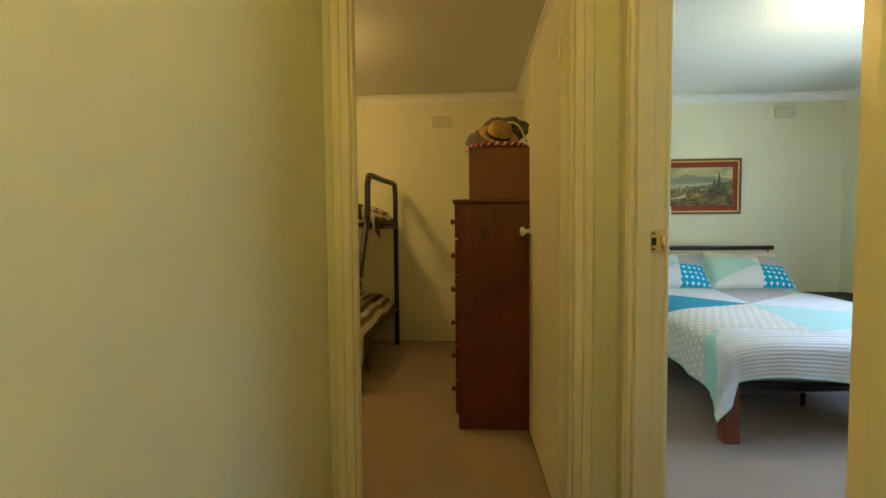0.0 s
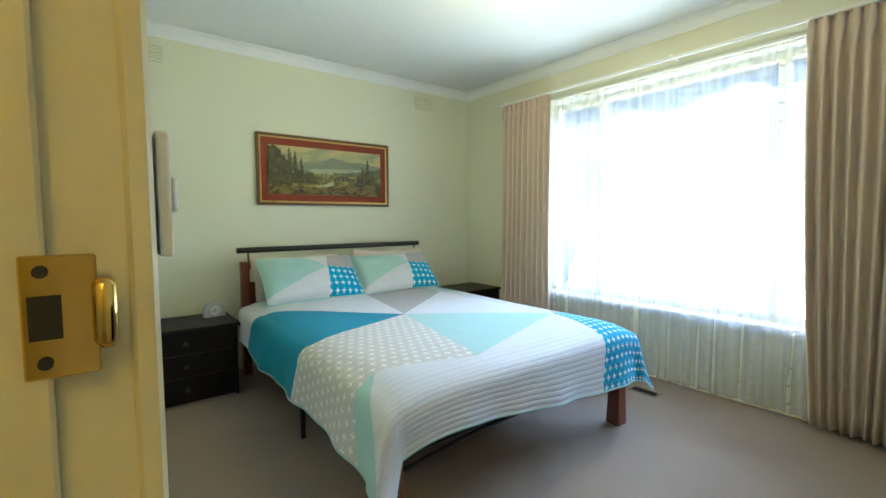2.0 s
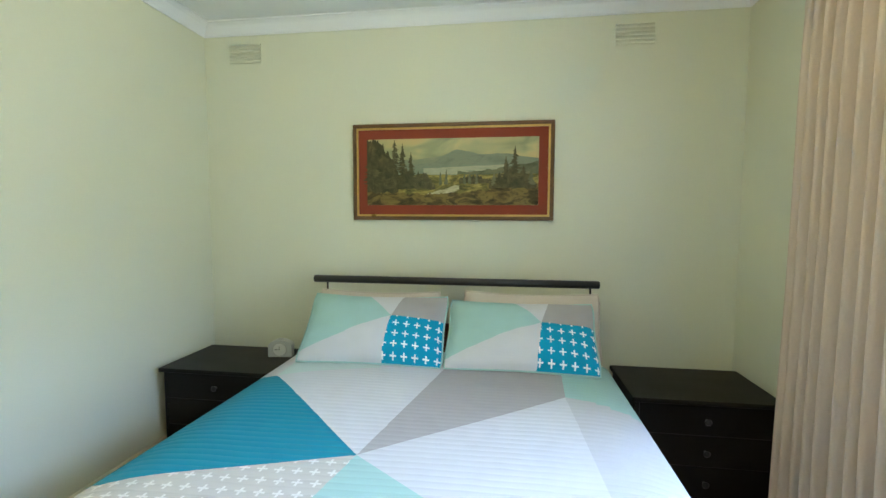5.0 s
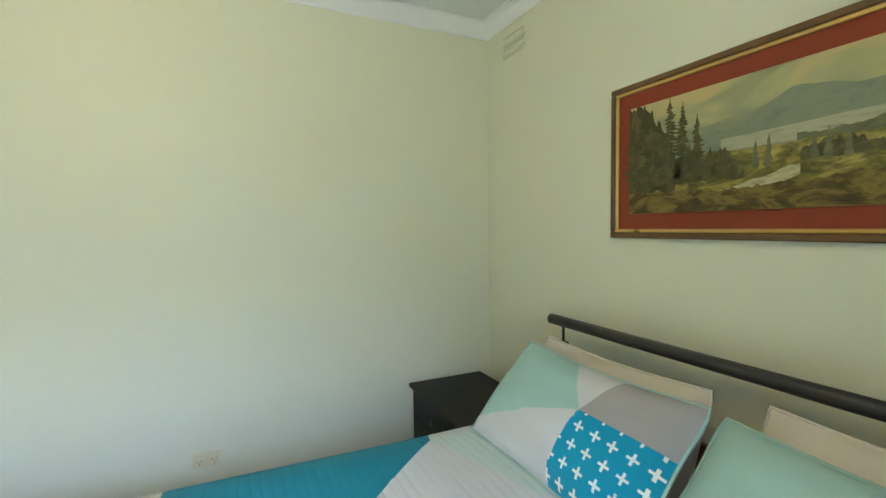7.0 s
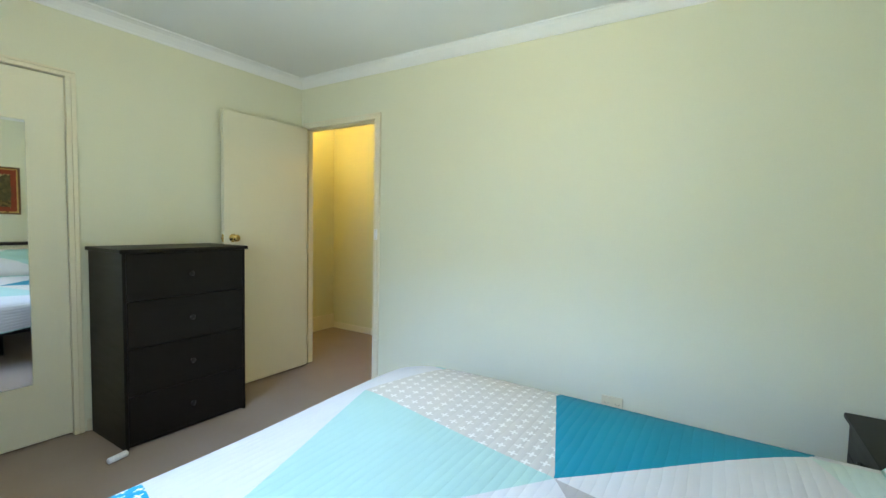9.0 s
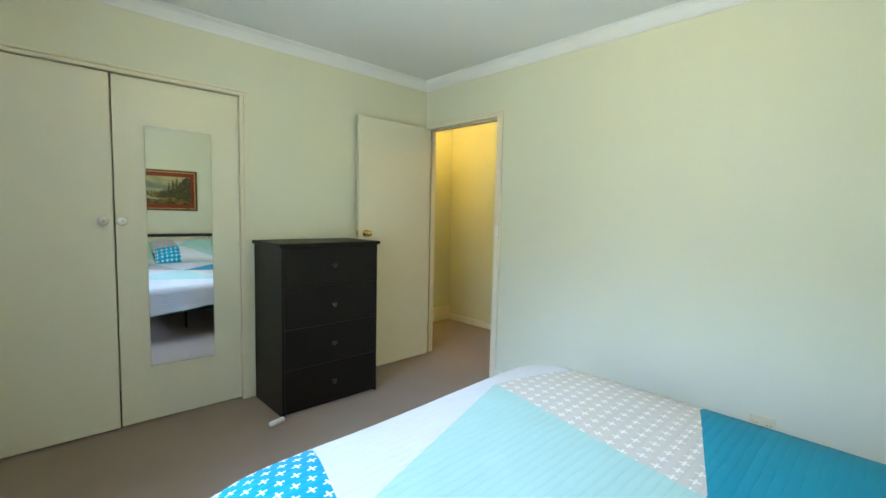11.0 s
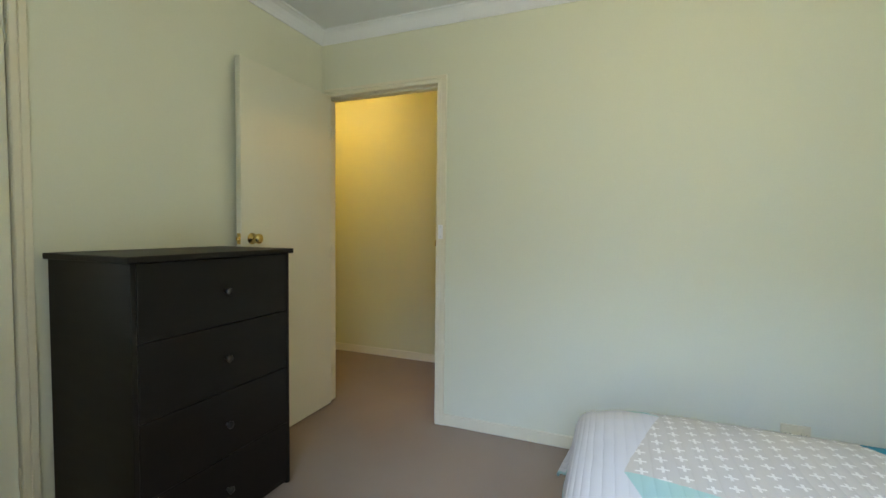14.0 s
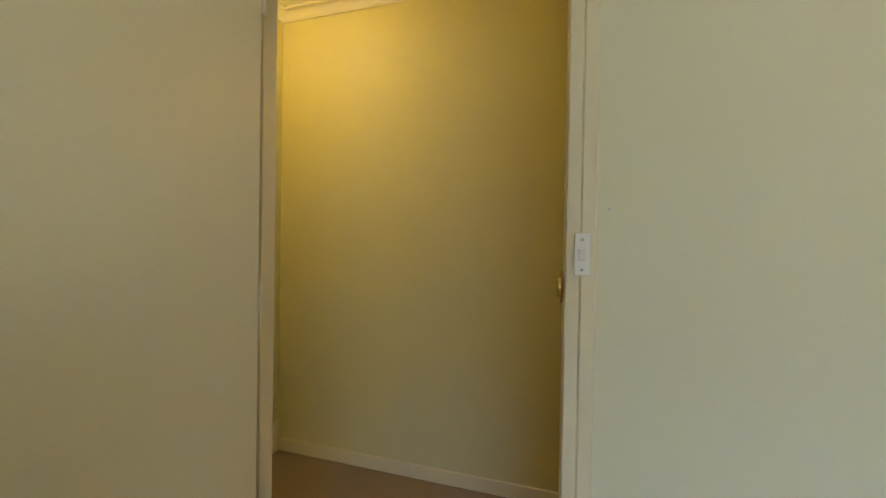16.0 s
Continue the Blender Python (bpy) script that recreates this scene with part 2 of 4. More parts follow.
WHITE_C, MINT_C, TEAL_C, CYAN_C, GREY_C, SAND_C = (0.62, 0.63, 0.65), (0.37, 0.58, 0.55), (0.005, 0.235, 0.345), (0.005, 0.31, 0.50), (0.40, 0.385, 0.385), (0.55, 0.53, 0.485)
Q = {
    "white": fabric("white_quilting", WHITE_C), "mint": fabric("mint_quilting", MINT_C), "pale": fabric("pale_mint_quilting", (0.55, 0.66, 0.63)),
    "teal": fabric("teal_quilting", TEAL_C), "cyan": fabric("blue_quilting_with_white_crosses", CYAN_C, (0.80, 0.82, 0.82), 0.047),
    "grey": fabric("grey_quilting", GREY_C), "sand": fabric("sand_quilting_with_white_crosses", SAND_C, (0.74, 0.73, 0.69), 0.052), "silver": fabric("silver_grey_quilting", (0.54, 0.545, 0.565)),
}
P = {
    "white": fabric("white_pillow_cotton", WHITE_C, ridge=0.012, strength=0.05, shifted=0.0), "mint": fabric("mint_pillow_cotton", MINT_C, ridge=0.012, strength=0.05, shifted=0.0),
    "cyan": fabric("blue_pillow_cotton_with_crosses", CYAN_C, (0.82, 0.84, 0.84), 0.054, 0.30, 0.012, 0.05, 0.0), "grey": fabric("grey_pillow_cotton", GREY_C, ridge=0.012, strength=0.05, shifted=0.0),
}


# ---- mesh helpers ----
def cuboid(bm, x0, x1, y0, y1, z0, z1, bevel=0.0, segments=1):
    vs = [bm.verts.new(p) for p in ((x0, y0, z0), (x1, y0, z0), (x1, y1, z0), (x0, y1, z0), (x0, y0, z1), (x1, y0, z1), (x1, y1, z1), (x0, y1, z1))]
    fs = [bm.faces.new([vs[i] for i in f]) for f in ((3, 2, 1, 0), (4, 5, 6, 7), (0, 1, 5, 4), (1, 2, 6, 5), (2, 3, 7, 6), (3, 0, 4, 7))]
    if bevel:
        edges = list({e for f in fs for e in f.edges})
        bmesh.ops.bevel(bm, geom=edges, offset=bevel, segments=segments, profile=0.5, affect="EDGES")
    return bm


def box(*args, **kw):
    return cuboid(bmesh.new(), *args, **kw)


def lathe(profile, n=24, axis="Z", at=(0, 0, 0)):
    """A turned shape from (radius, height) pairs."""
    bm = bmesh.new()
    rings = []
    for r, h in profile:
        ring = []
        for i in range(n):
            a = 2 * math.pi * i / n
            p = Vector((r * math.cos(a), r * math.sin(a), h))
            if axis == "X":
                p = Vector((p.z, p.x, p.y))
            elif axis == "Y":
                p = Vector((p.x, p.z, p.y))
            ring.append(bm.verts.new(p + Vector(at)))
        rings.append(ring)
    for a, b in zip(rings, rings[1:]):
        for i in range(n):
            bm.faces.new((a[i], a[(i + 1) % n], b[(i + 1) % n], b[i]))
    bm.faces.new(rings[0][::-1])
    bm.faces.new(rings[-1])
    bmesh.ops.recalc_face_normals(bm, faces=bm.faces)
    return bm


def tube(points, radius, n=12, bm=None):
    """A round bar along a line of points."""
    bm = bm or bmesh.new()
    pts = [Vector(p) for p in points]
    rings = []
    for i, p in enumerate(pts):
        d = (pts[min(i + 1, len(pts) - 1)] - pts[max(i - 1, 0)]).normalized()
        side = d.cross(Vector((0, 0, 1)) if abs(d.z) < 0.9 else Vector((0, 1, 0))).normalized()
        up = side.cross(d)
        rings.append([bm.verts.new(p + radius * (math.cos(2 * math.pi * k / n) * side + math.sin(2 * math.pi * k / n) * up)) for k in range(n)])
    for a, b in zip(rings, rings[1:]):
        for i in range(n):
            bm.faces.new((a[i], a[(i + 1) % n], b[(i + 1) % n], b[i]))
    bm.faces.new(rings[0][::-1])
    bm.faces.new(rings[-1])
    bmesh.ops.recalc_face_normals(bm, faces=bm.faces)
    return bm


def bend(points, steps=8):
    """A smooth line through a few points."""
    pts = [Vector(p) for p in points]
    pts = [pts[0] * 2 - pts[1]] + pts + [pts[-1] * 2 - pts[-2]]
    line = []
    for a, b, c, d in zip(pts, pts[1:], pts[2:], pts[3:]):
        for i in range(steps):
            t = i / steps
            line.append(0.5 * ((2 * b) + (c - a) * t + (2 * a - 5 * b + 4 * c - d) * t * t + (3 * b - a - 3 * c + d) * t ** 3))
    return line + [pts[-2]]


def mesh_object(name, bm, mat, smooth=False):
    me = bpy.data.meshes.new(name)
    bm.to_mesh(me)
    bm.free()
    for m in mat if isinstance(mat, (list, tuple)) else [mat]:
        me.materials.append(m)
    for p in me.polygons:
        p.use_smooth = smooth
    return new(name, me)


def part(name, bm, mat, parent, label="", smooth=False):
    ob = mesh_object(name, bm, mat, smooth)
    ob.parent = parent
    if label:
        ob["label"] = label
    return ob


def thing(name, m, label, category, group=""):
    ob = new(name)
    ob.empty_display_size = 0.1
    ob.matrix_world = m
    return tagged(ob, label, category, group)


def setting(name, bm, mat, label="", category="", smooth=False):
    return tagged(mesh_object(name, bm, mat, smooth), label, category, kind="structure")


# ---- plan: x from the hall to the window, y from the wardrobe to the bed's head ----
WX, EX, SY, NY = 0.83, 4.0, 0.945, 5.14          # bedroom walls
HX, HW, HY0, HY1 = 0.735, -0.32, 0.13, 1.95      # hall walls
TOP, BASE = 2.50, 0.072
OY0, OY1, OZ = 0.972, 1.798, 2.085                # bedroom doorway
BX0, BX1 = -0.228, 0.585                        # bunk room doorway
BY0, BY1, BW = 2.06, 4.86, -2.45                # bunk room
WY0, WY1, WZ0, WZ1 = 1.82, 4.05, 0.52, 2.17      # window opening
CX0, CX1, CZ = 2.484, 3.862, 2.070              # wardrobe opening

setting("floor", box(BW, EX + 0.05, 0.0, NY + 0.05, -0.12, 0), CARPET, "beige cut-pile carpet through all rooms", "carpet")
ceil = bmesh.new()
cuboid(ceil, BW - 0.2, EX + 0.3, -0.1, NY + 0.2, TOP, TOP + 0.12)
setting("ceiling", ceil, CEIL, "smooth white painted plaster ceiling", "ceiling")

w = bmesh.new()
cuboid(w, HX, WX, HY0, OY0 - 0.02, 0, TOP)
cuboid(w, HX, WX, OY0 - 0.02, OY1 + 0.02, OZ + 0.02, TOP)
cuboid(w, HX, WX, OY1 + 0.02, NY + 0.12, 0, TOP)
setting("wall_west", w, WALL, "cream painted wall with the bedroom doorway", "wall")
setting("wall_north", box(WX, EX, NY, NY + 0.12, 0, TOP), WALL, "cream painted wall behind the bed", "wall")
w = bmesh.new()
cuboid(w, WX, CX0 - 0.02, SY - 0.12, SY, 0, TOP)
cuboid(w, CX0 - 0.02, CX1 + 0.02, SY - 0.12, SY, CZ + 0.02, TOP)
cuboid(w, CX1 + 0.02, EX, SY - 0.12, SY, 0, TOP)
setting("wall_south", w, WALL, "cream painted wall with a built-in wardrobe", "wall")
w = bmesh.new()
cuboid(w, EX, EX + 0.24, SY - 0.12, NY + 0.12, 0, WZ0)
cuboid(w, EX, EX + 0.24, SY - 0.12, NY + 0.12, WZ1, TOP)
cuboid(w, EX, EX + 0.24, SY - 0.12, WY0, WZ0, WZ1)
cuboid(w, EX, EX + 0.24, WY1, NY + 0.12, WZ0, WZ1)
setting("wall_east", w, WALL, "cream painted wall with a wide window", "wall")
w = bmesh.new()
cuboid(w, HW - 0.1, HW, HY0 - 0.1, HY1, 0, TOP)
cuboid(w, HW - 0.1, HX, HY0 - 0.1, HY0, 0, TOP)
setting("wall_hall", w, HALL_LAMPLIT, "cream painted hall walls in warm lamplight", "wall")
w = bmesh.new()
cuboid(w, BW, BX0 - 0.02, HY1, BY0, 0, TOP)
cuboid(w, BX0 - 0.02, BX1 + 0.02, HY1, BY0, OZ + 0.02, TOP)
cuboid(w, BX1 + 0.02, HX, HY1, BY0, 0, TOP)
setting("wall_bunk_south", w, WALL, "cream painted wall with the bunk room doorway", "wall")
w = bmesh.new()
cuboid(w, BW - 0.1, HX, BY1, BY1 + 0.1, 0, TOP)
cuboid(w, BW - 0.1, BW, BY0 - 0.1, BY1, 0, TOP)
setting("wall_bunk_north", w, WALL, "cream painted bunk room walls", "wall")
w = bmesh.new()
cuboid(w, CX0 - 0.1, CX1 + 0.1, SY - 0.75, SY - 0.70, 0, TOP)
cuboid(w, CX0 - 0.1, CX0 - 0.05, SY - 0.70, SY - 0.12, 0, TOP)
cuboid(w, CX1 + 0.05, CX1 + 0.1, SY - 0.70, SY - 0.12, 0, TOP)
setting("wall_closet", w, WALL, "plain inside of the built-in wardrobe", "wall")


def cornice(name, x0, x1, y0, y1, drop=0.075):
    """A cove moulding round a room, under the ceiling."""
    prof = [(0.0, -drop), (0.006, -drop), (0.010, -drop + 0.012), (0.022, -drop + 0.03), (0.040, -drop + 0.052), (0.060, -0.012), (0.072, -0.010), (0.075, -0.002), (0.0, -0.002)]
    bm = bmesh.new()
    rings = []
    for sx, sy, cx, cy in ((1, 1, x0, y0), (-1, 1, x1, y0), (-1, -1, x1, y1), (1, -1, x0, y1)):
        rings.append([bm.verts.new((cx + sx * (d + 0.001), cy + sy * (d + 0.001), TOP + h)) for d, h in prof])
    for i in range(4):
        a, b = rings[i], rings[(i + 1) % 4]
        for k in range(len(prof) - 1):
            bm.faces.new((a[k], b[k], b[k + 1], a[k + 1]))
    bmesh.ops.recalc_face_normals(bm, faces=bm.faces)
    return setting(name, bm, CORN, "white coved plaster cornice", "cornice")


cornice("trim_cornice_bedroom", WX, EX, SY, NY)
cornice("trim_cornice_bunk_room", BW, HX, BY0, BY1)
cornice("trim_cornice_hall", HW, HX, HY0, HY1, 0.05)


def skirting(name, runs, height=BASE):
    bm = bmesh.new()
    for x0, x1, y0, y1 in runs:
        cuboid(bm, x0, x1, y0, y1, 0, height, 0.004)
    return setting(name, bm, TRIM, "low cream painted skirting board", "skirting")


skirting("baseboard_bedroom", [(WX, WX + 0.013, OY1 + 0.05, NY), (WX + 0.013, EX - 0.013, NY - 0.013, NY), (EX - 0.013, EX, SY, NY), (WX + 0.013, CX0 - 0.06, SY, SY + 0.013)])
skirting("baseboard_hall", [(HW, HW + 0.013, HY0 + 0.016, HY1), (HX - 0.013, HX, HY0 + 0.016, OY0 - 0.05)])
skirting("baseboard_hall_end", [(HW, HX, HY0, HY0 + 0.016)], 0.17)
skirting("baseboard_bunk_room", [(BW, HX, BY1 - 0.013, BY1), (HX - 0.013, HX, BY0 + 0.1, BY1 - 0.013), (BW, BW + 0.013, BY0, BY1 - 0.013)])


# ---- doorways ----
def architrave(bm, side, face, a0, a1, top, out, width=0.048, left=True, right=True, axis="y"):
    """Moulded boards round an opening from a0 to a1 on a wall's face; out is the side to which they stand proud."""
    def board(u0, u1, z0, z1, depth):
        lo, hi = sorted((face, face + out * depth))
        if axis == "y":
            cuboid(bm, lo, hi, u0, u1, z0, z1, 0.003)
        else:
            cuboid(bm, u0, u1, lo, hi, z0, z1, 0.003)
    if left:
        board(a0 - width, a0 - width * 0.45, 0, top, 0.018)
        board(a0 - width * 0.45, a0 + 0.004, 0, top, 0.0155)
    if right:
        board(a1 + width * 0.45, a1 + width, 0, top, 0.018)
        board(a1 - 0.004, a1 + width * 0.45, 0, top, 0.0155)
    board(a0 - width if left else a0, a1 + width if right else a1, top, top + width * 0.45, 0.012)
    board(a0 - width if left else a0, a1 + width if right else a1, top + width * 0.45, top + width * 0.8, 0.018)


frame_b = bmesh.new()
cuboid(frame_b, HX, WX, OY0 - 0.02, OY0, 0, OZ)
cuboid(frame_b, HX, WX, OY1, OY1 + 0.02, 0, OZ)
cuboid(frame_b, HX, WX, OY0 - 0.02, OY1 + 0.02, OZ, OZ + 0.02)
for y0, y1 in ((OY0, OY0 + 0.014), (OY1 - 0.012, OY1)):
    cuboid(frame_b, HX + 0.004, WX - 0.037, y0, y1, 0, OZ, 0.002)
cuboid(frame_b, HX + 0.004, WX - 0.037, OY0 + 0.014, OY1 - 0.012, OZ - 0.012, OZ)
architrave(frame_b, 0, WX, OY0, OY1, OZ, 1, 0.056, left=False)
cuboid(frame_b, WX, WX + 0.014, SY + 0.001, OY0 + 0.004, 0, OZ, 0.002)
architrave(frame_b, 0, HX, OY0, OY1, OZ, -1, 0.06, left=False)
setting("trim_bedroom_door_frame", frame_b, TRIM, "cream painted door frame with moulded architraves", "door frame")
frame_b = bmesh.new()
cuboid(frame_b, BX0 - 0.02, BX0, HY1, BY0, 0, OZ)
cuboid(frame_b, BX1, BX1 + 0.02, HY1, BY0, 0, OZ)
cuboid(frame_b, BX0 - 0.02, BX1 + 0.02, HY1, BY0, OZ, OZ + 0.02)
cuboid(frame_b, BX0, BX0 + 0.012, HY1 + 0.02, BY0 - 0.045, 0, OZ, 0.002)
cuboid(frame_b, BX1 - 0.012, BX1, HY1 + 0.02, BY0 - 0.045, 0, OZ, 0.002)
architrave(frame_b, 0, HY1, BX0, BX1, OZ, -1, 0.06, axis="x")
setting("trim_bunk_door_frame", frame_b, TRIM, "cream painted bunk room door frame", "door frame")

strike = thing("strike_plate", pose(0.797, OY1 - 0.012, 1.122), "polished brass strike plate screwed to the jamb", "strike plate")
part("plate", box(-0.015, 0.018, -0.003, 0, -0.034, 0.034, bevel=0.001), BRASS, strike)
part("lip", lathe([(0.003, -0.020), (0.006, -0.016), (0.006, 0.016), (0.003, 0.020)], 12, "Z", (0.021, -0.004, 0)), BRASS, strike, smooth=True)
part("latch_hole", box(-0.012, 0.002, -0.0042, -0.003, -0.012, 0.012), HOLE, strike, "dark latch hole")
for s in (-1, 1):
    part("screw", lathe([(0.0035, 0), (0.0025, 0.0018)], 10, "Y", (-0.006, -0.0048, s * 0.025)), HOLE, strike)

switch = thing("light_switch", pose(WX + 0.0185, OY1 + 0.029, 1.192), "narrow white architrave light switch", "light switch")
part("plate", box(0, 0.008, -0.015, 0.015, -0.042, 0.042, bevel=0.002, segments=2), WHITEPL, switch)
part("rocker", box(0.008, 0.013, -0.007, 0.007, -0.012, 0.012, bevel=0.002), WHITEPL, switch)
for s in (-1, 1):
    part("screw", lathe([(0.0035, 0.0078), (0.002, 0.0095)], 10, "X", (0, 0, s * 0.030)), STEEL, switch)

mark = thing("wall_plug", pose(WX, OY1 + 0.078, 1.283), "tiny grey screw plug in the cream wall", "screw plug")
part("plug", lathe([(0.0035, 0.0), (0.0035, 0.0012), (0.002, 0.0016)], 10, "X"), STEEL, mark)


def knob_profile(k=1.0):
    return [(0.030 * k, 0), (0.031 * k, 0.004), (0.012 * k, 0.008), (0.010 * k, 0.030), (0.020 * k, 0.036), (0.027 * k, 0.044), (0.026 * k, 0.054), (0.018 * k, 0.060), (0.002, 0.062)]


def leaf(name, m, width, label, knob_mat, brass_edge=True):
    """A flush door whose hinge edge is at its origin and which reaches along its own x."""
    door = tagged(new(name), label, "door", kind="structure")
    door.matrix_world = m
    part("door_panel", box(0.004, width, -0.018, 0.018, 0.012, OZ - 0.004, bevel=0.002), DOOR, door)
    for s in (-1, 1):
        prof = knob_profile()
        part("door_knob", lathe([(r, s * (0.018 + h)) for r, h in prof], 24, "Y", (width - 0.068, 0, 1.148)), knob_mat, door, "round door knob", True)
    if brass_edge:
        part("latch_plate", box(width, width + 0.002, -0.011, 0.011, 1.12, 1.176), BRASS, door, "brass latch plate")
        part("latch_bolt", box(width + 0.002, width + 0.012, -0.006, 0.006, 1.14, 1.156, bevel=0.002), BRASS, door)
    for z in (0.24, 1.05, 1.84):
        part("hinge", lathe([(0.006, z - 0.045), (0.0065, z - 0.04), (0.0065, z + 0.04), (0.006, z + 0.045)], 10, "Z", (0.0, 0.021, 0)), TRIM, door)
    return door


leaf("door_1", pose(WX + 0.012, OY0 + 0.036, 0, 0, 0, 0.3), 0.762, "cream flush door standing wide open, brass knob", BRASS)
leaf("door_2", pose(BX1 - 0.014, BY0 + 0.005, 0, 0, 0, 91.2), 0.77, "cream flush bunk room door standing open", CERAMIC, False)


# ---- wardrobe ----
ward = bmesh.new()
cuboid(ward, CX0 - 0.02, CX0, SY - 0.12, SY, 0, CZ)
cuboid(ward, CX1, CX1 + 0.02, SY - 0.12, SY, 0, CZ)
cuboid(ward, CX0 - 0.02, CX1 + 0.02, SY - 0.12, SY, CZ, CZ + 0.02)
architrave(ward, 0, SY, CX0, CX1, CZ, 1, 0.045, axis="x")
setting("trim_wardrobe_frame", ward, TRIM, "cream painted wardrobe frame", "door frame")
CM = (CX0 + CX1) / 2
WD = SY - 0.012


def wardrobe_door(name, x0, x1, knob_x, label):
    d = tagged(new(name), label, "wardrobe door", kind="structure")
    d.location = (x0, WD, 0)
    wide = x1 - x0
    part("door_panel", box(0.003, wide - 0.003, -0.022, 0, 0.012, CZ - 0.005, bevel=0.0015), DOOR, d)
    prof = [(0.011, 0), (0.012, 0.008), (0.010, 0.014), (0.022, 0.022), (0.027, 0.030), (0.024, 0.040), (0.012, 0.046), (0.002, 0.047)]
    k = part("door_knob", lathe(prof, 22, "Y", (knob_x - x0, 0, 1.238)), CERAMIC, d, "white ceramic knob", True)
    part("knob_rosette", lathe([(0.007, 0.0455), (0.005, 0.049), (0.001, 0.0495)], 12, "Y", (knob_x - x0, 0, 1.238)), GOLD, k, "gilt centre", True)
    return d


AJAR = 0.9
d1 = wardrobe_door("door_3", CX0, CM - 0.0015, 3.141, "cream built-in wardrobe door carrying a long mirror")
d1.rotation_euler.z = -radians(AJAR)
for z in (0.33, 1.85):
    part("hinge", box(-0.005, 0.006, 0.0, 0.010, z - 0.04, z + 0.04, bevel=0.002), TRIM, d1)
wardrobe_door("door_4", CM + 0.0015, CX1, 3.228, "cream built-in wardrobe door with ceramic knob")
mirror = thing("wall_mirror", pose(2.838, WD + 0.001 - (2.838 - CX0) * math.tan(radians(AJAR)), 1.072, 0, 0, -AJAR), "tall frameless mirror on the wardrobe door", "mirror")
part("glass", box(-0.181, 0.181, 0, 0.005, -0.724, 0.724, bevel=0.003), MIRROR, mirror)


# ---- wall vents, outlet, floor register ----
def wall_vent(m, label, wide=0.205, high=0.125):
    v = thing("wall_vent", m, label, "air vent", "wall vents")
    part("backing", box(-wide / 2 + 0.003, wide / 2 - 0.003, -0.003, -0.0005, -high / 2 + 0.003, high / 2 - 0.003), WALL, v)
    n = 6
    for i in range(n):
        z = -high / 2 + (i + 0.5) * high / n
        b = box(-wide / 2, wide / 2, -0.0055, 0.0055, -0.0075, 0.0012, bevel=0.001)
        bmesh.ops.rotate(b, verts=b.verts, cent=(0, 0, 0), matrix=Matrix.Rotation(radians(-22), 3, "X"))
        bmesh.ops.translate(b, verts=b.verts, vec=(0, -0.007, z))
        part("slat", b, WALL, v)
    return v


wall_vent(pose(1.107, NY, 2.317), "cream plaster wall vent high on the wall")
wall_vent(pose(3.415, NY, 2.32), "cream plaster wall vent high on the wall")
wall_vent(pose(-0.078, BY1, 2.24), "cream plaster wall vent in the bunk room")

outlet = thing("power_outlet", pose(WX, 3.615, 0.280), "cream double power outlet low on the wall", "power outlet")
part("plate", box(0, 0.010, -0.058, 0.058, -0.037, 0.037, bevel=0.003, segments=2), PLASTIC, outlet)
for s in (-1, 1):
    part("rocker", box(0.010, 0.014, s * 0.030 - 0.008, s * 0.030 + 0.008, 0.014, 0.028, bevel=0.001), PLASTIC, outlet)
    for dy, dz, tilt in ((-0.008, 0.000, 30), (0.008, 0.000, -30), (0, -0.016, 0)):
        b = box(0.0098, 0.0105, -0.001, 0.001, -0.005, 0.005)
        bmesh.ops.rotate(b, verts=b.verts, cent=(0, 0, 0), matrix=Matrix.Rotation(radians(tilt), 3, "X"))
        bmesh.ops.translate(b, verts=b.verts, vec=(0, s * 0.030 + dy, dz - 0.006))
        part("slot", b, HOLE, outlet)

reg = thing("floor_register", pose(3.680, 2.94, 0), "bronze slotted heating register set in the carpet", "floor vent")
rb = bmesh.new()
cuboid(rb, -0.045, 0.045, -0.095, -0.083, 0, 0.005)
cuboid(rb, -0.045, 0.045, 0.083, 0.095, 0, 0.005)
cuboid(rb, -0.045, -0.034, -0.083, 0.083, 0, 0.005)
cuboid(rb, 0.034, 0.045, -0.083, 0.083, 0, 0.005)
part("frame", rb, material("bronze_metal", (0.30, 0.25, 0.18), 0.4, 0.1, metal=0.5), reg)
part("well", box(-0.034, 0.034, -0.083, 0.083, -0.02, 0.0008), HOLE, reg)
for i in range(12):
    y = -0.077 + i * 0.014
    part("louvre", box(-0.034, 0.034, y - 0.002, y + 0.002, 0.001, 0.004), DARK, reg)


# ---- ceiling lamps ----
def ceiling_lamp(x, y, label):
    c = thing("ceiling_lamp", pose(x, y, TOP), label, "ceiling lamp", "ceiling lamps")
    part("rose", lathe([(0.055, 0), (0.052, -0.012), (0.034, -0.030), (0.032, -0.050)], 24), WHITEPL, c, smooth=True)
    prof = [(0.032, -0.045), (0.040, -0.052)] + [(0.064 * math.sin(a), -0.102 + 0.064 * math.cos(a)) for a in [radians(d) for d in range(46, 180, 13)]] + [(0.003, -0.166)]
    g = part("globe", lathe(prof, 28), GLOBE, c, "glowing opal glass globe", True)
    g.visible_shadow = False
    return c


ceiling_lamp(2.50, 3.12, "lit white globe lamp on the bedroom ceiling")
ceiling_lamp(0.22, 0.42, "lit white globe lamp on the hall ceiling")
ceiling_lamp(-1.15, 3.35, "lit white globe lamp on the bunk room ceiling")


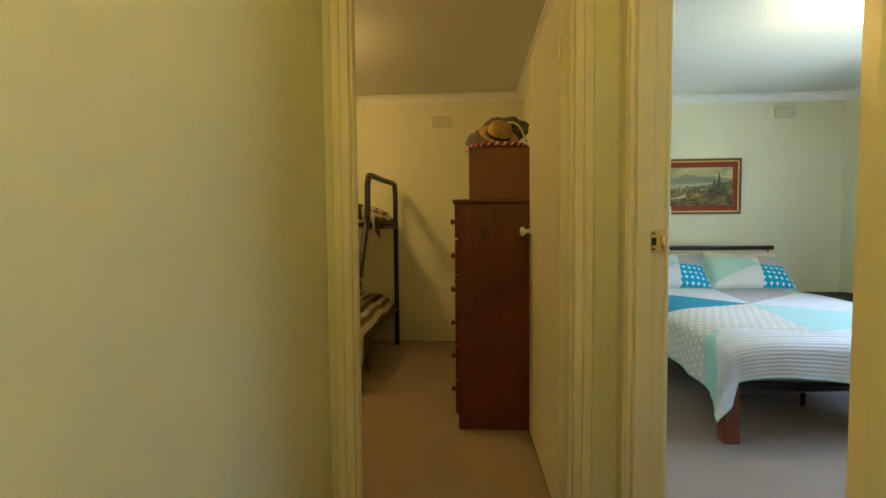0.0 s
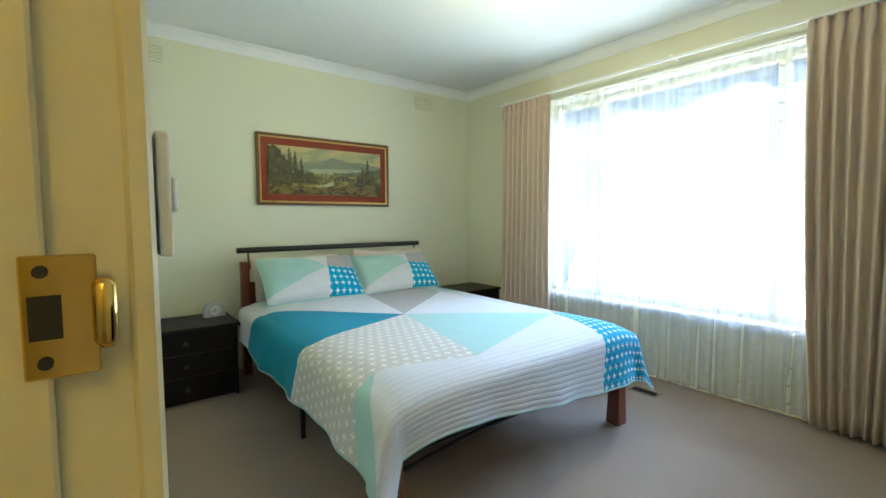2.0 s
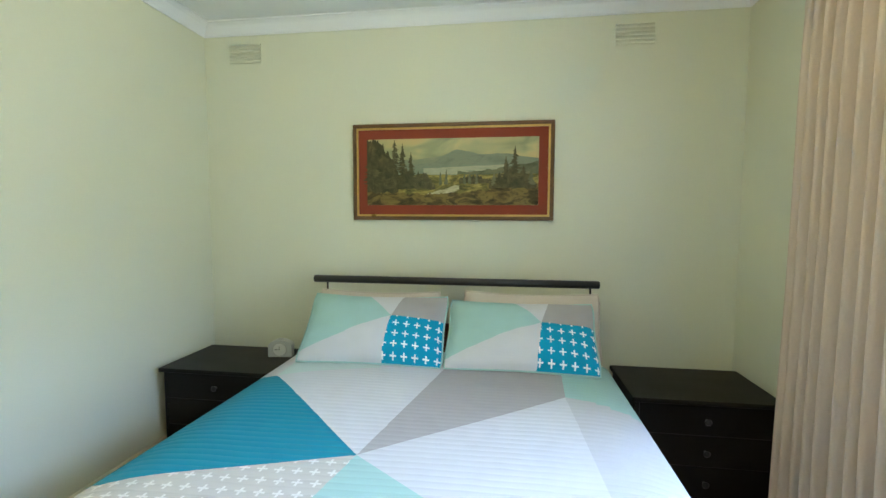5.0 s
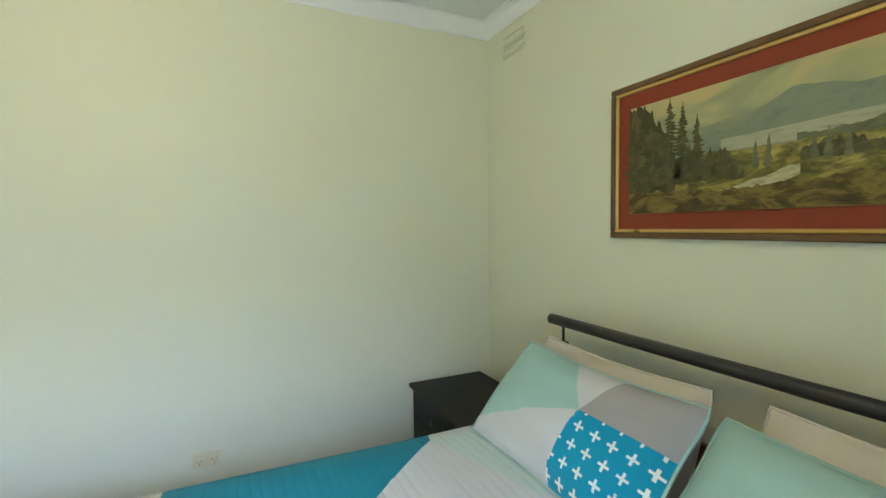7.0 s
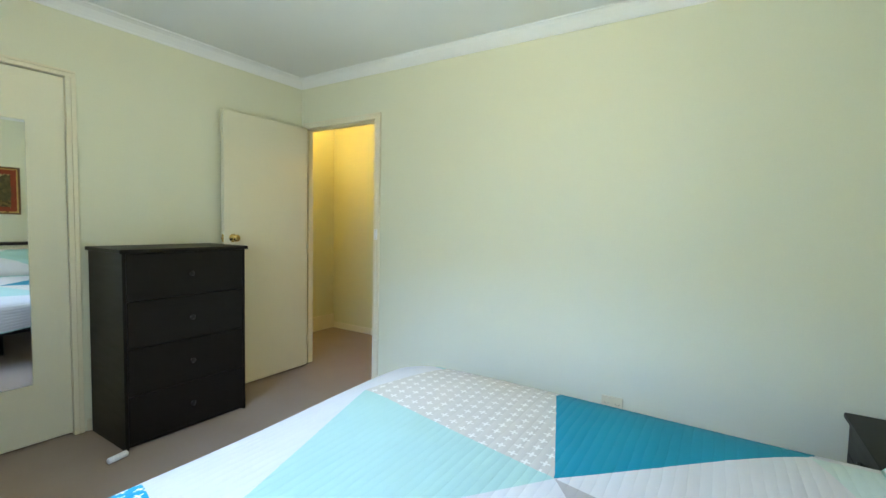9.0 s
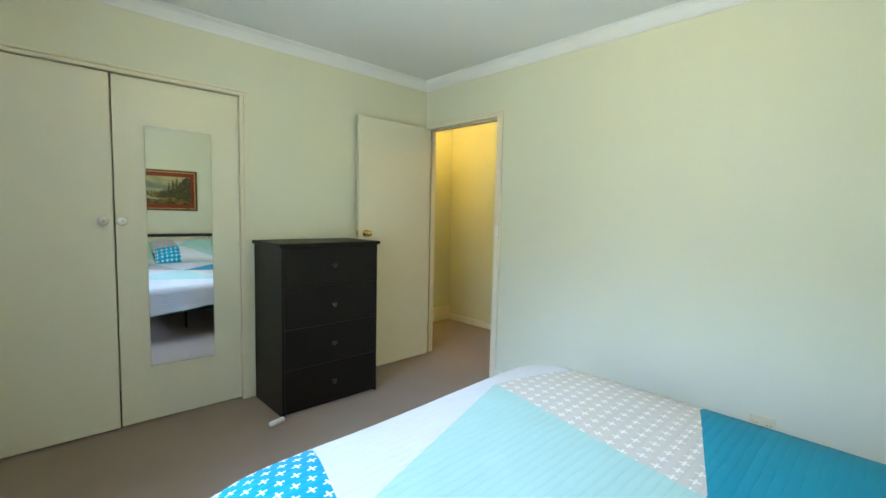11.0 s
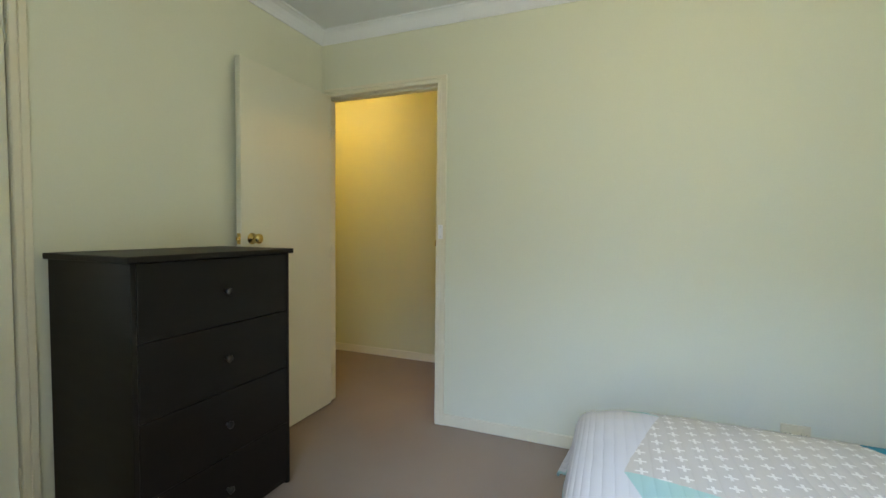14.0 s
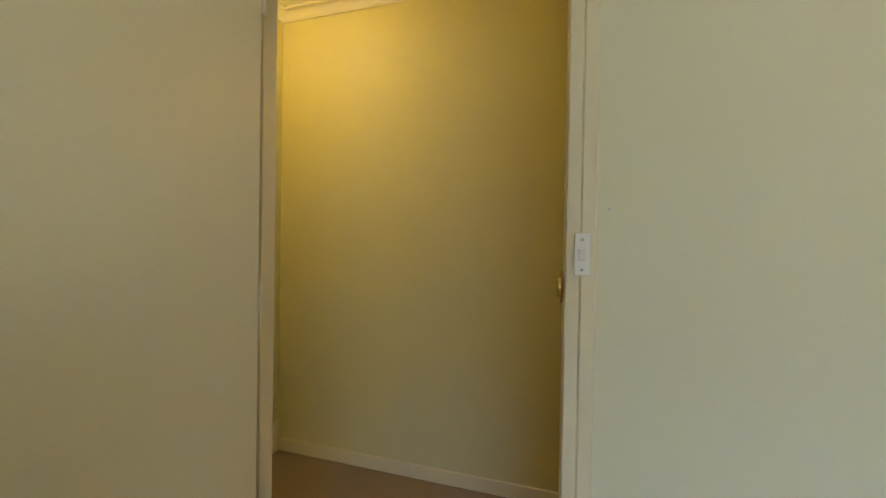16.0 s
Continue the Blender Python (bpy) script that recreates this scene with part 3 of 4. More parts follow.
# ---- window ----
win = tagged(new("window_1"), "wide white three-light window behind net curtain", "window", kind="structure")
fx0, fx1 = EX + 0.10, EX + 0.155
wf = bmesh.new()
for y0, y1, z0, z1 in ((WY0, WY1, WZ0, WZ0 + 0.05), (WY0, WY1, WZ1 - 0.05, WZ1), (WY0, WY0 + 0.05, WZ0 + 0.05, WZ1 - 0.05), (WY1 - 0.05, WY1, WZ0 + 0.05, WZ1 - 0.05)):
    cuboid(wf, fx0, fx1, y0, y1, z0, z1, 0.003)
part("window_frame", wf, TRIM, win)
for y in (2.355, 3.575):
    part("mullion", box(fx0, fx1, y - 0.03, y + 0.03, WZ0 + 0.05, WZ1 - 0.05, bevel=0.003), TRIM, win)
for y0, y1 in ((WY0 + 0.05, 2.325), (2.385, 3.545), (3.605, WY1 - 0.05)):
    p = part("pane", box(fx0 + 0.025, fx0 + 0.029, y0, y1, WZ0 + 0.05, WZ1 - 0.05), GLASS, win)
    p.visible_shadow = False
part("window_sill", box(EX - 0.03, fx0, WY0 - 0.03, WY1 + 0.03, WZ0 - 0.022, WZ0 + 0.004, bevel=0.004), TRIM, win)
wt = bmesh.new()
cuboid(wt, EX - 0.014, EX, WY0 - 0.05, WY0, WZ0 - 0.02, WZ1, 0.003)
cuboid(wt, EX - 0.014, EX, WY1, WY1 + 0.05, WZ0 - 0.02, WZ1, 0.003)
cuboid(wt, EX - 0.014, EX, WY0 - 0.05, WY1 + 0.05, WZ1, WZ1 + 0.045, 0.003)
part("window_trim", wt, TRIM, win)


def cloth_panel(y0, y1, z0, z1, x, amp, pitch, rows, seed, pinch=0.0, flare=0.0):
    """Hanging cloth in folds; pinch: how far below the top the pleats are gathered."""
    rnd = random.Random(seed)
    bm = bmesh.new()
    n = int((y1 - y0) / pitch * 12)
    ph = [rnd.uniform(-0.9, 0.9) for _ in range(int((y1 - y0) / pitch) + 3)]
    am = [rnd.uniform(0.65, 1.15) for _ in ph]
    grid = []
    for r in range(rows + 1):
        v = r / rows
        z = z1 + (z0 - z1) * v
        line = []
        for i in range(n + 1):
            y = y0 + (y1 - y0) * i / n
            s = (y - y0) / pitch
            k = int(s)
            f = s - k
            shift = ph[k] * (1 - f) + ph[k + 1] * f
            a = amp * (am[k] * (1 - f) + am[k + 1] * f)
            fold = math.sin(2 * math.pi * s + shift * min(1, v * 3))
            fold = math.copysign(abs(fold) ** 0.8, fold)
            near = max(0.0, 1 - abs(z1 - z - pinch) / 0.09) if pinch else 0
            a *= (0.55 + 0.45 * min(1, v * 5)) * (1 - 0.45 * near)
            sway = 0.010 * math.sin(3.1 * y + 2.2 * z + seed)
            yy = y + flare * (v ** 1.5) * (i / n - 0.5) * 2 - (0.012 * near * math.sin(2 * math.pi * s * 2) if pinch else 0)
            line.append(bm.verts.new((x + a * fold + sway * v, yy, z + 0.004 * math.sin(s * 2.4) * (1 if r == rows else 0))))
        grid.append(line)
    for a, b in zip(grid, grid[1:]):
        for i in range(n):
            bm.faces.new((a[i], a[i + 1], b[i + 1], b[i]))
    return bm


def curtain(y0, y1, seed, label, flare=0.02):
    c = thing("curtain", pose(0, 0, 0), label, "curtain", "window curtains")
    ob = part("drape", cloth_panel(y0, y1, 0.03, 2.225, 3.873, 0.030, 0.060, 26, seed, 0.085, flare), CURTAIN, c, smooth=True)
    ob.modifiers.new("thick", "SOLIDIFY").thickness = 0.004
    return c


curtain(3.925, 4.485, 3, "beige pinch-pleated curtain drawn to the window's edge")
curtain(1.54, 2.20, 8, "beige pinch-pleated curtain drawn to the window's edge", -0.09)
net = thing("net_curtain", pose(0, 0, 0), "white sheer net curtain with woven sprigs", "net curtain")
part("sheer", cloth_panel(1.70, 4.20, 0.035, 2.165, 3.930, 0.016, 0.092, 14, 21), SHEER, net, smooth=True)
rail = thing("curtain_rail", pose(0, 0, 0), "white double curtain rail above the window", "curtain rail")
part("track", box(3.865, 3.885, 1.55, 4.52, 2.225, 2.245, bevel=0.003), WHITEPL, rail)
part("track", box(3.922, 3.938, 1.60, 4.40, 2.171, 2.186, bevel=0.003), WHITEPL, rail)
for y in (1.62, 2.93, 4.45):
    part("bracket", box(3.87, EX, y - 0.01, y + 0.01, 2.245, 2.262, bevel=0.002), WHITEPL, rail)


# ---- bed ----
bed = thing("bed", pose(0, 0, 0), "queen bed with red-brown timber legs and black steel bar headboard", "bed")
BL, BR, BF, BH, BT = 1.635, 3.19, 2.82, 4.95, 0.555
part("mattress", box(BL + 0.01, BR - 0.01, BF + 0.03, BH - 0.03, 0.30, 0.525, bevel=0.05, segments=4), SHEET, bed, smooth=True)
part("headboard_bar", lathe([(0.017, 1.605), (0.0215, 1.608), (0.0215, 3.230), (0.017, 3.233)], 20, "X", (0, 4.98, 0.942)), BLACK, bed, "thick black steel tube", True)
for x in (1.685, 3.185):
    part("bar_support", tube(bend([(x, 4.98, 0.93), (x, 4.98, 0.87), (x + (0.01 if x < 2 else -0.01), 4.98, 0.80)]), 0.006, 8), BLACK, bed, smooth=True)
for x in (1.655, 3.205):
    part("head_post", box(x - 0.028, x + 0.028, 4.945, 5.015, 0, 0.855, bevel=0.006, segments=2), REDWOOD, bed)
part("head_panel", box(1.683, 3.177, 4.97, 4.99, 0.42, 0.70, bevel=0.004), REDWOOD, bed)


def taper_leg(x, y):
    b = bmesh.new()
    rows = [(0.0, 0.040), (0.02, 0.041), (0.18, 0.034), (0.36, 0.030), (0.42, 0.030)]
    rings = [[b.verts.new((x + sx * w, y + sy * w, z)) for sx, sy in ((-1, -1), (1, -1), (1, 1), (-1, 1))] for z, w in rows]
    for p, q in zip(rings, rings[1:]):
        for i in range(4):
            b.faces.new((p[i], p[(i + 1) % 4], q[(i + 1) % 4], q[i]))
    b.faces.new(rings[0][::-1])
    b.faces.new(rings[-1])
    bmesh.ops.bevel(b, geom=[e for e in b.edges if abs(e.verts[0].co.z - e.verts[1].co.z) > 0.01], offset=0.005, segments=2, affect="EDGES")
    return b


for x, y in ((1.603, 2.79), (3.115, 2.81)):
    part("leg", taper_leg(x, y), REDWOOD, bed, "tapered red-brown timber leg")
for x in (1.62, 3.19):
    part("side_rail", box(x - 0.012, x + 0.012, 2.84, 4.945, 0.27, 0.32, bevel=0.004), BLACK, bed)
part("foot_rail", tube(bend([(1.63, 2.83, 0.22), (2.0, 2.81, 0.275), (2.35, 2.805, 0.29), (2.7, 2.81, 0.275), (3.07, 2.83, 0.22)]), 0.010, 10), BLACK, bed, "bowed black steel foot rail", True)
part("foot_bearer", box(1.63, 3.07, 2.84, 2.86, 0.27, 0.31, bevel=0.003), BLACK, bed)
for y in (3.2, 3.75, 4.3):
    part("slat", box(1.63, 3.18, y - 0.03, y + 0.03, 0.285, 0.30), PINE, bed)
for x, y in ((2.35, 3.3), (2.35, 4.3), (1.63, 3.75), (3.18, 3.75)):
    part("centre_leg", tube([(x, y, 0), (x, y, 0.285)], 0.014, 10), BLACK, bed, smooth=True)

# quilt: a flat patchwork cut along its seams, then draped over the bed
QU0, QU1, QV0, QV1 = BL - 0.30, BR + 0.29, BF - 0.33, 4.80
B0, QA, QC, QG, QT, QS, QN, QF = (2.296, 3.765), (2.115, 2.895), (3.03, 3.205), (2.972, 4.29), (1.697, 4.385), (1.68, 3.575), (2.455, 4.60), (1.69, 3.02)
SEAMS = [(QT, B0), (QS, B0), (B0, QN), (B0, QG), (B0, QC), (B0, QA), (QA, QC), (QA, QF), (QC, (2.80, 2.40)), (QC, (3.52, 3.20)), (QG, (3.0, 4.8)), (QG, (3.5, 4.14)), (QG, QC),
         (QT, (1.66, 4.8)), (QT, (2.15, 4.52)), (QT, (1.3, 4.52)), (QS, (1.3, 3.56)), (QF, (1.32, 2.88)), (QF, (1.31, 2.493)), (QC, (3.52, 3.75))]


def inside(p, poly):
    hit = False
    for (x1, y1), (x2, y2) in zip(poly, poly[1:] + poly[:1]):
        if (y1 > p.y) != (y2 > p.y) and p.x < (x2 - x1) * (p.y - y1) / (y2 - y1) + x1:
            hit = not hit
    return hit


PATCHES = [
    ("teal", [QT, B0, QS, (1.2, 3.55), (1.2, 4.543)]),
    ("pale", [QT, (2.15, 4.52), (2.1, 4.9), (1.654, 4.9)]),
    ("grey", [B0, QN, (2.50, 4.95), (3.0, 4.95), QG]),
    ("mint", [QG, (3.0, 4.95), (3.7, 4.95), (3.7, 4.036)]),
    ("silver", [QG, (3.7, 4.036), (3.7, 3.95), QC]),
    ("mint", [B0, QC, QA]),
    ("sand", [B0, QA, QF, (1.1, 2.782), (1.1, 3.541), QS]),
    ("mint", [QF, (1.1, 2.183), (1.1, 2.782)]),
    ("cyan", [QC, (3.7, 3.2136), (3.7, 2.2), (2.75, 2.2)]),
    ("grey", [QC, (3.7, 3.2136), (3.7, 3.95)]),
]


def drape(u, v):
    du = max(BL - u, u - BR, 0.0)
    dv = max(BF - v, 0.0)
    su = -1 if u < BL else 1
    cx, cy = min(max(u, BL), BR), max(v, BF)
    # the quilt lies askew: its foot hangs shorter towards the door, but for the corner's point
    short = min(1, max(0, (2.85 - cx) / 0.95)) * max(0, 1 - du / 0.13)
    dv *= 1 - 0.34 * short
    d = (du ** 3 + dv ** 3) ** (1 / 3)
    r = 0.07
    # puffed top, a little hollow towards the middle, higher by the pillows
    ex = min(cx - BL, BR - cx)
    ey = cy - BF
    z = 0.586 - 0.030 * math.exp(-ex / 0.07) - 0.030 * math.exp(-ey / 0.07) + 0.004 * math.sin(5 * u + 1) * math.sin(4 * v)
    out = fall = 0.0
    if d > 0:
        turn = min(d / r, 1.45)
        out = r * math.sin(turn)
        fall = r * (1 - math.cos(turn))
        rest = max(0, d - 1.45 * r)
        ripple = math.sin((v if du > dv else u) * 11.0) + 0.5 * math.sin((v if du > dv else u) * 23.0 + 1)
        out += rest * (0.14 + 0.055 * ripple)
        fall += rest * 0.97
        out += (0.30 if su < 0 else 0.20) * min(du, dv)
    k = 1 / max(1e-6, math.hypot(du, dv))
    if v > 4.3:
        fall *= 1 - 0.30 * (v - 4.3) / 0.5
    skew = (BH - cy) / 2.2 * (BR - cx) / 1.58
    return Vector((cx + su * out * du * k - 0.045 * skew, cy - out * dv * k - 0.045 * skew, z - fall))


def quilt_patchwork():
    flat = bmesh.new()
    nu, nv = 90, 96
    us = [QU0, *[QU0 + 0.011 + (QU1 - QU0 - 0.022) * i / (nu - 2) for i in range(nu - 1)], QU1]
    vs = [QV0, *[QV0 + 0.011 + (QV1 - QV0 - 0.011) * i / (nv - 1) for i in range(nv)]]
    g = [[flat.verts.new((a, b, 0)) for a in us] for b in vs]
    for j in range(nv):
        for i in range(nu):
            flat.faces.new((g[j][i], g[j][i + 1], g[j + 1][i + 1], g[j + 1][i]))
    for a, b in SEAMS:
        a, b = Vector(a), Vector(b)
        d = (b - a).normalized()
        # only the cells that the seam runs through
        faces = []
        for f in flat.faces:
            c = f.calc_center_median().xy - a
            along = c.dot(d)
            if -0.05 < along < (b - a).length + 0.05 and abs(c.x * d.y - c.y * d.x) < 0.05:
                faces.append(f)
        geom = list({e for f in faces for e in f.edges} | {v for f in faces for v in f.verts}) + faces
        bmesh.ops.bisect_plane(flat, geom=geom, plane_co=(a.x, a.y, 0), plane_no=(d.y, -d.x, 0), dist=1e-5)
    bmesh.ops.remove_doubles(flat, verts=flat.verts, dist=0.0035)
    groups = {}
    for f in flat.faces:
        c = f.calc_center_median().xy
        if min(c.x - QU0, QU1 - c.x, c.y - QV0) < 0.011:
            key = (99, "mint")
        else:
            key = next(((i, n) for i, (n, poly) in enumerate(PATCHES) if inside(c, poly)), (50, "white"))
        groups.setdefault(key, []).append([tuple(v.co.xy) for v in f.verts])
    flat.free()
    return groups


quilt = thing("quilt", pose(0, 0, 0), "patchwork quilt in white, mint, teal, grey and blue crosses", "quilt")
for (i, n), polys in sorted(quilt_patchwork().items()):
    bm = bmesh.new()
    uv = bm.loops.layers.uv.new("cloth")
    seen = {}
    for poly in polys:
        vs = []
        for p in poly:
            key = (round(p[0], 5), round(p[1], 5))
            if key not in seen:
                seen[key] = bm.verts.new(drape(*p))
            if seen[key] not in vs:
                vs.append(seen[key])
        if len(vs) < 3:
            continue
        try:
            f = bm.faces.new(vs)
        except ValueError:
            continue
        for loop, p in zip(f.loops, [q for q in poly]):
            loop[uv].uv = p
    name = "hem" if i == 99 else n + "_patch"
    ob = part(name, bm, Q[n], quilt, smooth=True)
    mod = ob.modifiers.new("thick", "SOLIDIFY")
    mod.thickness, mod.offset, mod.use_rim = 0.010, -1, i == 99


# pillows
PILLOW_CUTS = [((0.0, 0.10), (0.64, 0.58)), ((0.42, 1.0), (0.64, 0.58)), ((0.70, 1.0), (0.64, 0.58)), ((0.64, 0.58), (1.0, 0.60)), ((0.64, 0.58), (0.60, 0.0))]
PILLOW_PATCH = [("mint", [(-0.1, 0.03), (0.64, 0.58), (0.42, 1.0), (0.4, 1.1), (-0.1, 1.1)]), ("grey", [(0.64, 0.58), (0.70, 1.0), (0.71, 1.1), (1.1, 1.1), (1.1, 0.606)]),
                ("cyan", [(0.64, 0.58), (1.1, 0.606), (1.1, -0.1), (0.59, -0.1)])]


def pillow(m, wide, high, thick, label, patched, seed):
    """A soft cushion standing in its own x-z plane, its front towards -y."""
    p = thing("pillow", m, label, "pillow", "pillows on the bed")
    names = ["white", "mint", "grey", "cyan"]
    flat = bmesh.new()
    n = 28
    g = [[flat.verts.new((i / n, j / n, 0)) for i in range(n + 1)] for j in range(n + 1)]
    for j in range(n):
        for i in range(n):
            flat.faces.new((g[j][i], g[j][i + 1], g[j + 1][i + 1], g[j + 1][i]))
    if patched:
        for a, b in PILLOW_CUTS:
            a, b = Vector(a), Vector(b)
            d = (b - a).normalized()
            faces = []
            for f in flat.faces:
                c = f.calc_center_median().xy - a
                if -0.06 < c.dot(d) < (b - a).length + 0.06 and abs(c.x * d.y - c.y * d.x) < 0.06:
                    faces.append(f)
            geom = list({e for f in faces for e in f.edges} | {v for f in faces for v in f.verts}) + faces
            bmesh.ops.bisect_plane(flat, geom=geom, plane_co=(a.x, a.y, 0), plane_no=(d.y, -d.x, 0), dist=1e-5)

    bmesh.ops.remove_doubles(flat, verts=flat.verts, dist=0.006)

    def shape(u, v, side):
        e = (max(0.0, 1 - (2 * u - 1) ** 6) * max(0.0, 1 - (2 * v - 1) ** 6))
        puff = (max(0, math.sin(math.pi * u)) ** 0.45) * (max(0, math.sin(math.pi * v)) ** 0.45)
        w = (0.010 * noise.noise(Vector((u * 4 + seed, v * 4, side + 0.4))) + 0.005 * noise.noise(Vector((u * 11 + seed, v * 9, side + 0.7)))) * e
        x = (u - 0.5) * wide * (1 - 0.04 * math.sin(math.pi * v)) * (1 - 0.03 * abs(2 * v - 1) ** 6)
        z = v * high * (1 - 0.045 * math.sin(math.pi * u) * v) + 0.010 * math.sin(math.pi * u) * (1 - v)
        return Vector((x, -side * (thick / 2 * puff + w * 1.4) - 0.01 * (1 - v), z))

    for side, title in ((1, "front"), (-1, "back")):
        bm = bmesh.new()
        uv = bm.loops.layers.uv.new("cloth")
        seen = {}
        for f in flat.faces:
            c = f.calc_center_median().xy
            poly = [tuple(v.co.xy) for v in f.verts]
            vs = []
            for q in poly:
                key = (round(q[0], 4), round(q[1], 4))
                if key not in seen:
                    seen[key] = bm.verts.new(shape(*q, side))
                vs.append(seen[key])
            keep = [k for k in range(len(vs)) if vs[k] is not vs[k - 1]]
            vs, poly = [vs[k] for k in keep], [poly[k] for k in keep]
            if len(vs) < 3:
                continue
            nf = bm.faces.new(vs if side > 0 else vs[::-1])
            for loop, q in zip(nf.loops, poly if side > 0 else poly[::-1]):
                loop[uv].uv = (q[0] * wide, q[1] * high)
            if patched and side > 0:
                nf.material_index = names.index(next((k for k, pl in PILLOW_PATCH if inside(c, pl)), "white"))
        part("cover_" + title, bm, [P[k] for k in names] if patched and side > 0 else (P["white"] if patched else BEIGEPIL), p, smooth=True)
    edge = [shape(t, 0.0, 0) for t in [i / 20 for i in range(21)]] + [shape(1.0, t, 0) for t in [i / 14 for i in range(1, 15)]] + [shape(1 - t, 1.0, 0) for t in [i / 20 for i in range(1, 21)]] + [shape(0.0, 1 - t, 0) for t in [i / 14 for i in range(1, 15)]]
    part("piping", tube(edge, 0.005, 6), P["mint"] if patched else BEIGEPIL, p, smooth=True)
    flat.free()
    return p


pillow(pose(2.06, 4.55, 0.580, -41, 0, 0), 0.75, 0.40, 0.19, "patchwork pillow in mint, white, grey and blue crosses", True, 1)
pillow(pose(2.80, 4.55, 0.578, -45, 0, -1), 0.74, 0.40, 0.19, "patchwork pillow in mint, white, grey and blue crosses", True, 5)
pillow(pose(2.03, 4.79, 0.56, -18, 0, 0), 0.70, 0.35, 0.14, "plain beige cotton pillow behind the patchwork one", False, 9)
pillow(pose(2.86, 4.79, 0.56, -18, 0, 0), 0.72, 0.36, 0.14, "plain beige cotton pillow behind the patchwork one", False, 13)


# ---- bedside tables, clock ----
def small_knob(parent, x, y, z, mat=BLACK):
    return part("knob", lathe([(0.006, 0), (0.006, -0.012), (0.013, -0.017), (0.015, -0.023), (0.011, -0.029), (0.001, -0.030)], 16, "Y", (x, y, z)), mat, parent, smooth=True)


def chest(name, m, wide, deep, high, drawers, label, category, group="", lip=0.018, knob_side=-1):
    """A laminate chest of drawers, back at y = deep, front at y = 0 facing -y."""
    c = thing(name, m, label, category, group)
    t = 0.018
    for x in (0, wide - t):
        part("side_panel", box(x, x + t, 0.0, deep, 0, high - 0.022, bevel=0.0015), DARK, c)
    part("back_panel", box(t, wide - t, deep - 0.008, deep - 0.002, 0.03, high - 0.022), DARK, c)
    foot = 0.03
    part("plinth", box(t, wide - t, 0.006, 0.022, 0.012, foot), DARK, c)
    part("top", box(-lip, wide + lip, -lip, deep, high - 0.022, high, bevel=0.003), DARK, c)
    h = (high - 0.022 - foot) / drawers
    for i in range(drawers):
        z0 = foot + i * h
        d = part("drawer_front", box(t + 0.002, wide - t - 0.002, -0.001, 0.016, z0 + 0.0015, z0 + h - 0.0015, bevel=0.0015), DARK, c)
        small_knob(d, wide / 2, -0.001, z0 + h * 0.5)
    return c


ns = chest("bedside_table", pose(0.895, 4.617, 0), 0.615, 0.43, 0.49, 3, "black-brown three-drawer bedside table beside the bed", "bedside table", "bedside tables")
copy_thing(ns, pose(3.325, 4.585, 0))

clock = thing("alarm_clock", pose(1.425, 4.90, 0.47, 0, 0, 8), "small arched silver alarm clock on the bedside table", "alarm clock")


def arch(w, h, y0, y1, lift=0.0):
    b = bmesh.new()
    out = [(-w / 2, lift), (w / 2, lift)] + [(w / 2 * math.cos(a), h - w / 2 * 0.55 + w / 2 * 0.55 * math.sin(a)) for a in [math.pi * i / 14 for i in range(15)]]
    f0 = [b.verts.new((x, y0, z)) for x, z in out]
    f1 = [b.verts.new((x, y1, z)) for x, z in out]
    b.faces.new(f0)
    b.faces.new(f1[::-1])
    for i in range(len(out)):
        k = (i + 1) % len(out)
        b.faces.new((f0[i], f1[i], f1[k], f0[k]))
    bmesh.ops.recalc_face_normals(b, faces=b.faces)
    return b


clock.scale = (1.18, 1.18, 1.18)
part("case", arch(0.115, 0.100, -0.022, 0.022), material("silver_plastic", (0.62, 0.63, 0.63), 0.3, 0.03, metal=0.3), clock)
part("face", lathe([(0.032, -0.024), (0.030, -0.0245)], 28, "Y", (0, 0, 0.054)), WHITEPL, clock, "white dial")
part("bezel", tube([(0.034 * math.cos(a), -0.023, 0.054 + 0.034 * math.sin(a)) for a in [2 * math.pi * i / 28 for i in range(29)]], 0.003, 6), STEEL, clock, smooth=True)
for ang, ln in ((95, 0.016), (178, 0.023)):
    a = radians(ang)
    part("hand", tube([(0, -0.0255, 0.054), (ln * math.cos(a), -0.0255, 0.054 + ln * math.sin(a))], 0.0011, 6), HOLE, clock, "dark clock pointer")
part("button", box(-0.012, 0.012, -0.008, 0.008, 0.098, 0.106, bevel=0.002), STEEL, clock)

# ---- tall chest by the door ----
chest("chest_of_drawers", pose(2.405, 1.410, 0, 0, 0, 180), 0.716, 0.44, 1.112, 4, "black-brown four-drawer chest beside the open door", "chest of drawers", lip=0.016)
rollr = thing("white_tube", pose(2.425, 1.455, 0.016, 0, 0, 12), "short white plastic tube lying on the carpet", "tube")
part("tube_body", lathe([(0.012, -0.01), (0.016, -0.006), (0.016, 0.084), (0.012, 0.088)], 18, "X"), WHITEPL, rollr, smooth=True)


# ---- picture over the bed ----
pic = thing("framed_picture", pose(2.398, NY - 0.001, 1.575), "framed landscape print with rust-red mount and gilt fillet", "picture")
PW, PH = 0.597, 0.286


def ring(w, h, border, y0, y1, bevel):
    b = bmesh.new()
    cuboid(b, -w, w, y0, y1, h - border, h, bevel)
    cuboid(b, -w, w, y0, y1, -h, -h + border, bevel)
    cuboid(b, -w, -w + border, y0, y1, -h + border, h - border, bevel)
    cuboid(b, w - border, w, y0, y1, -h + border, h - border, bevel)
    return b


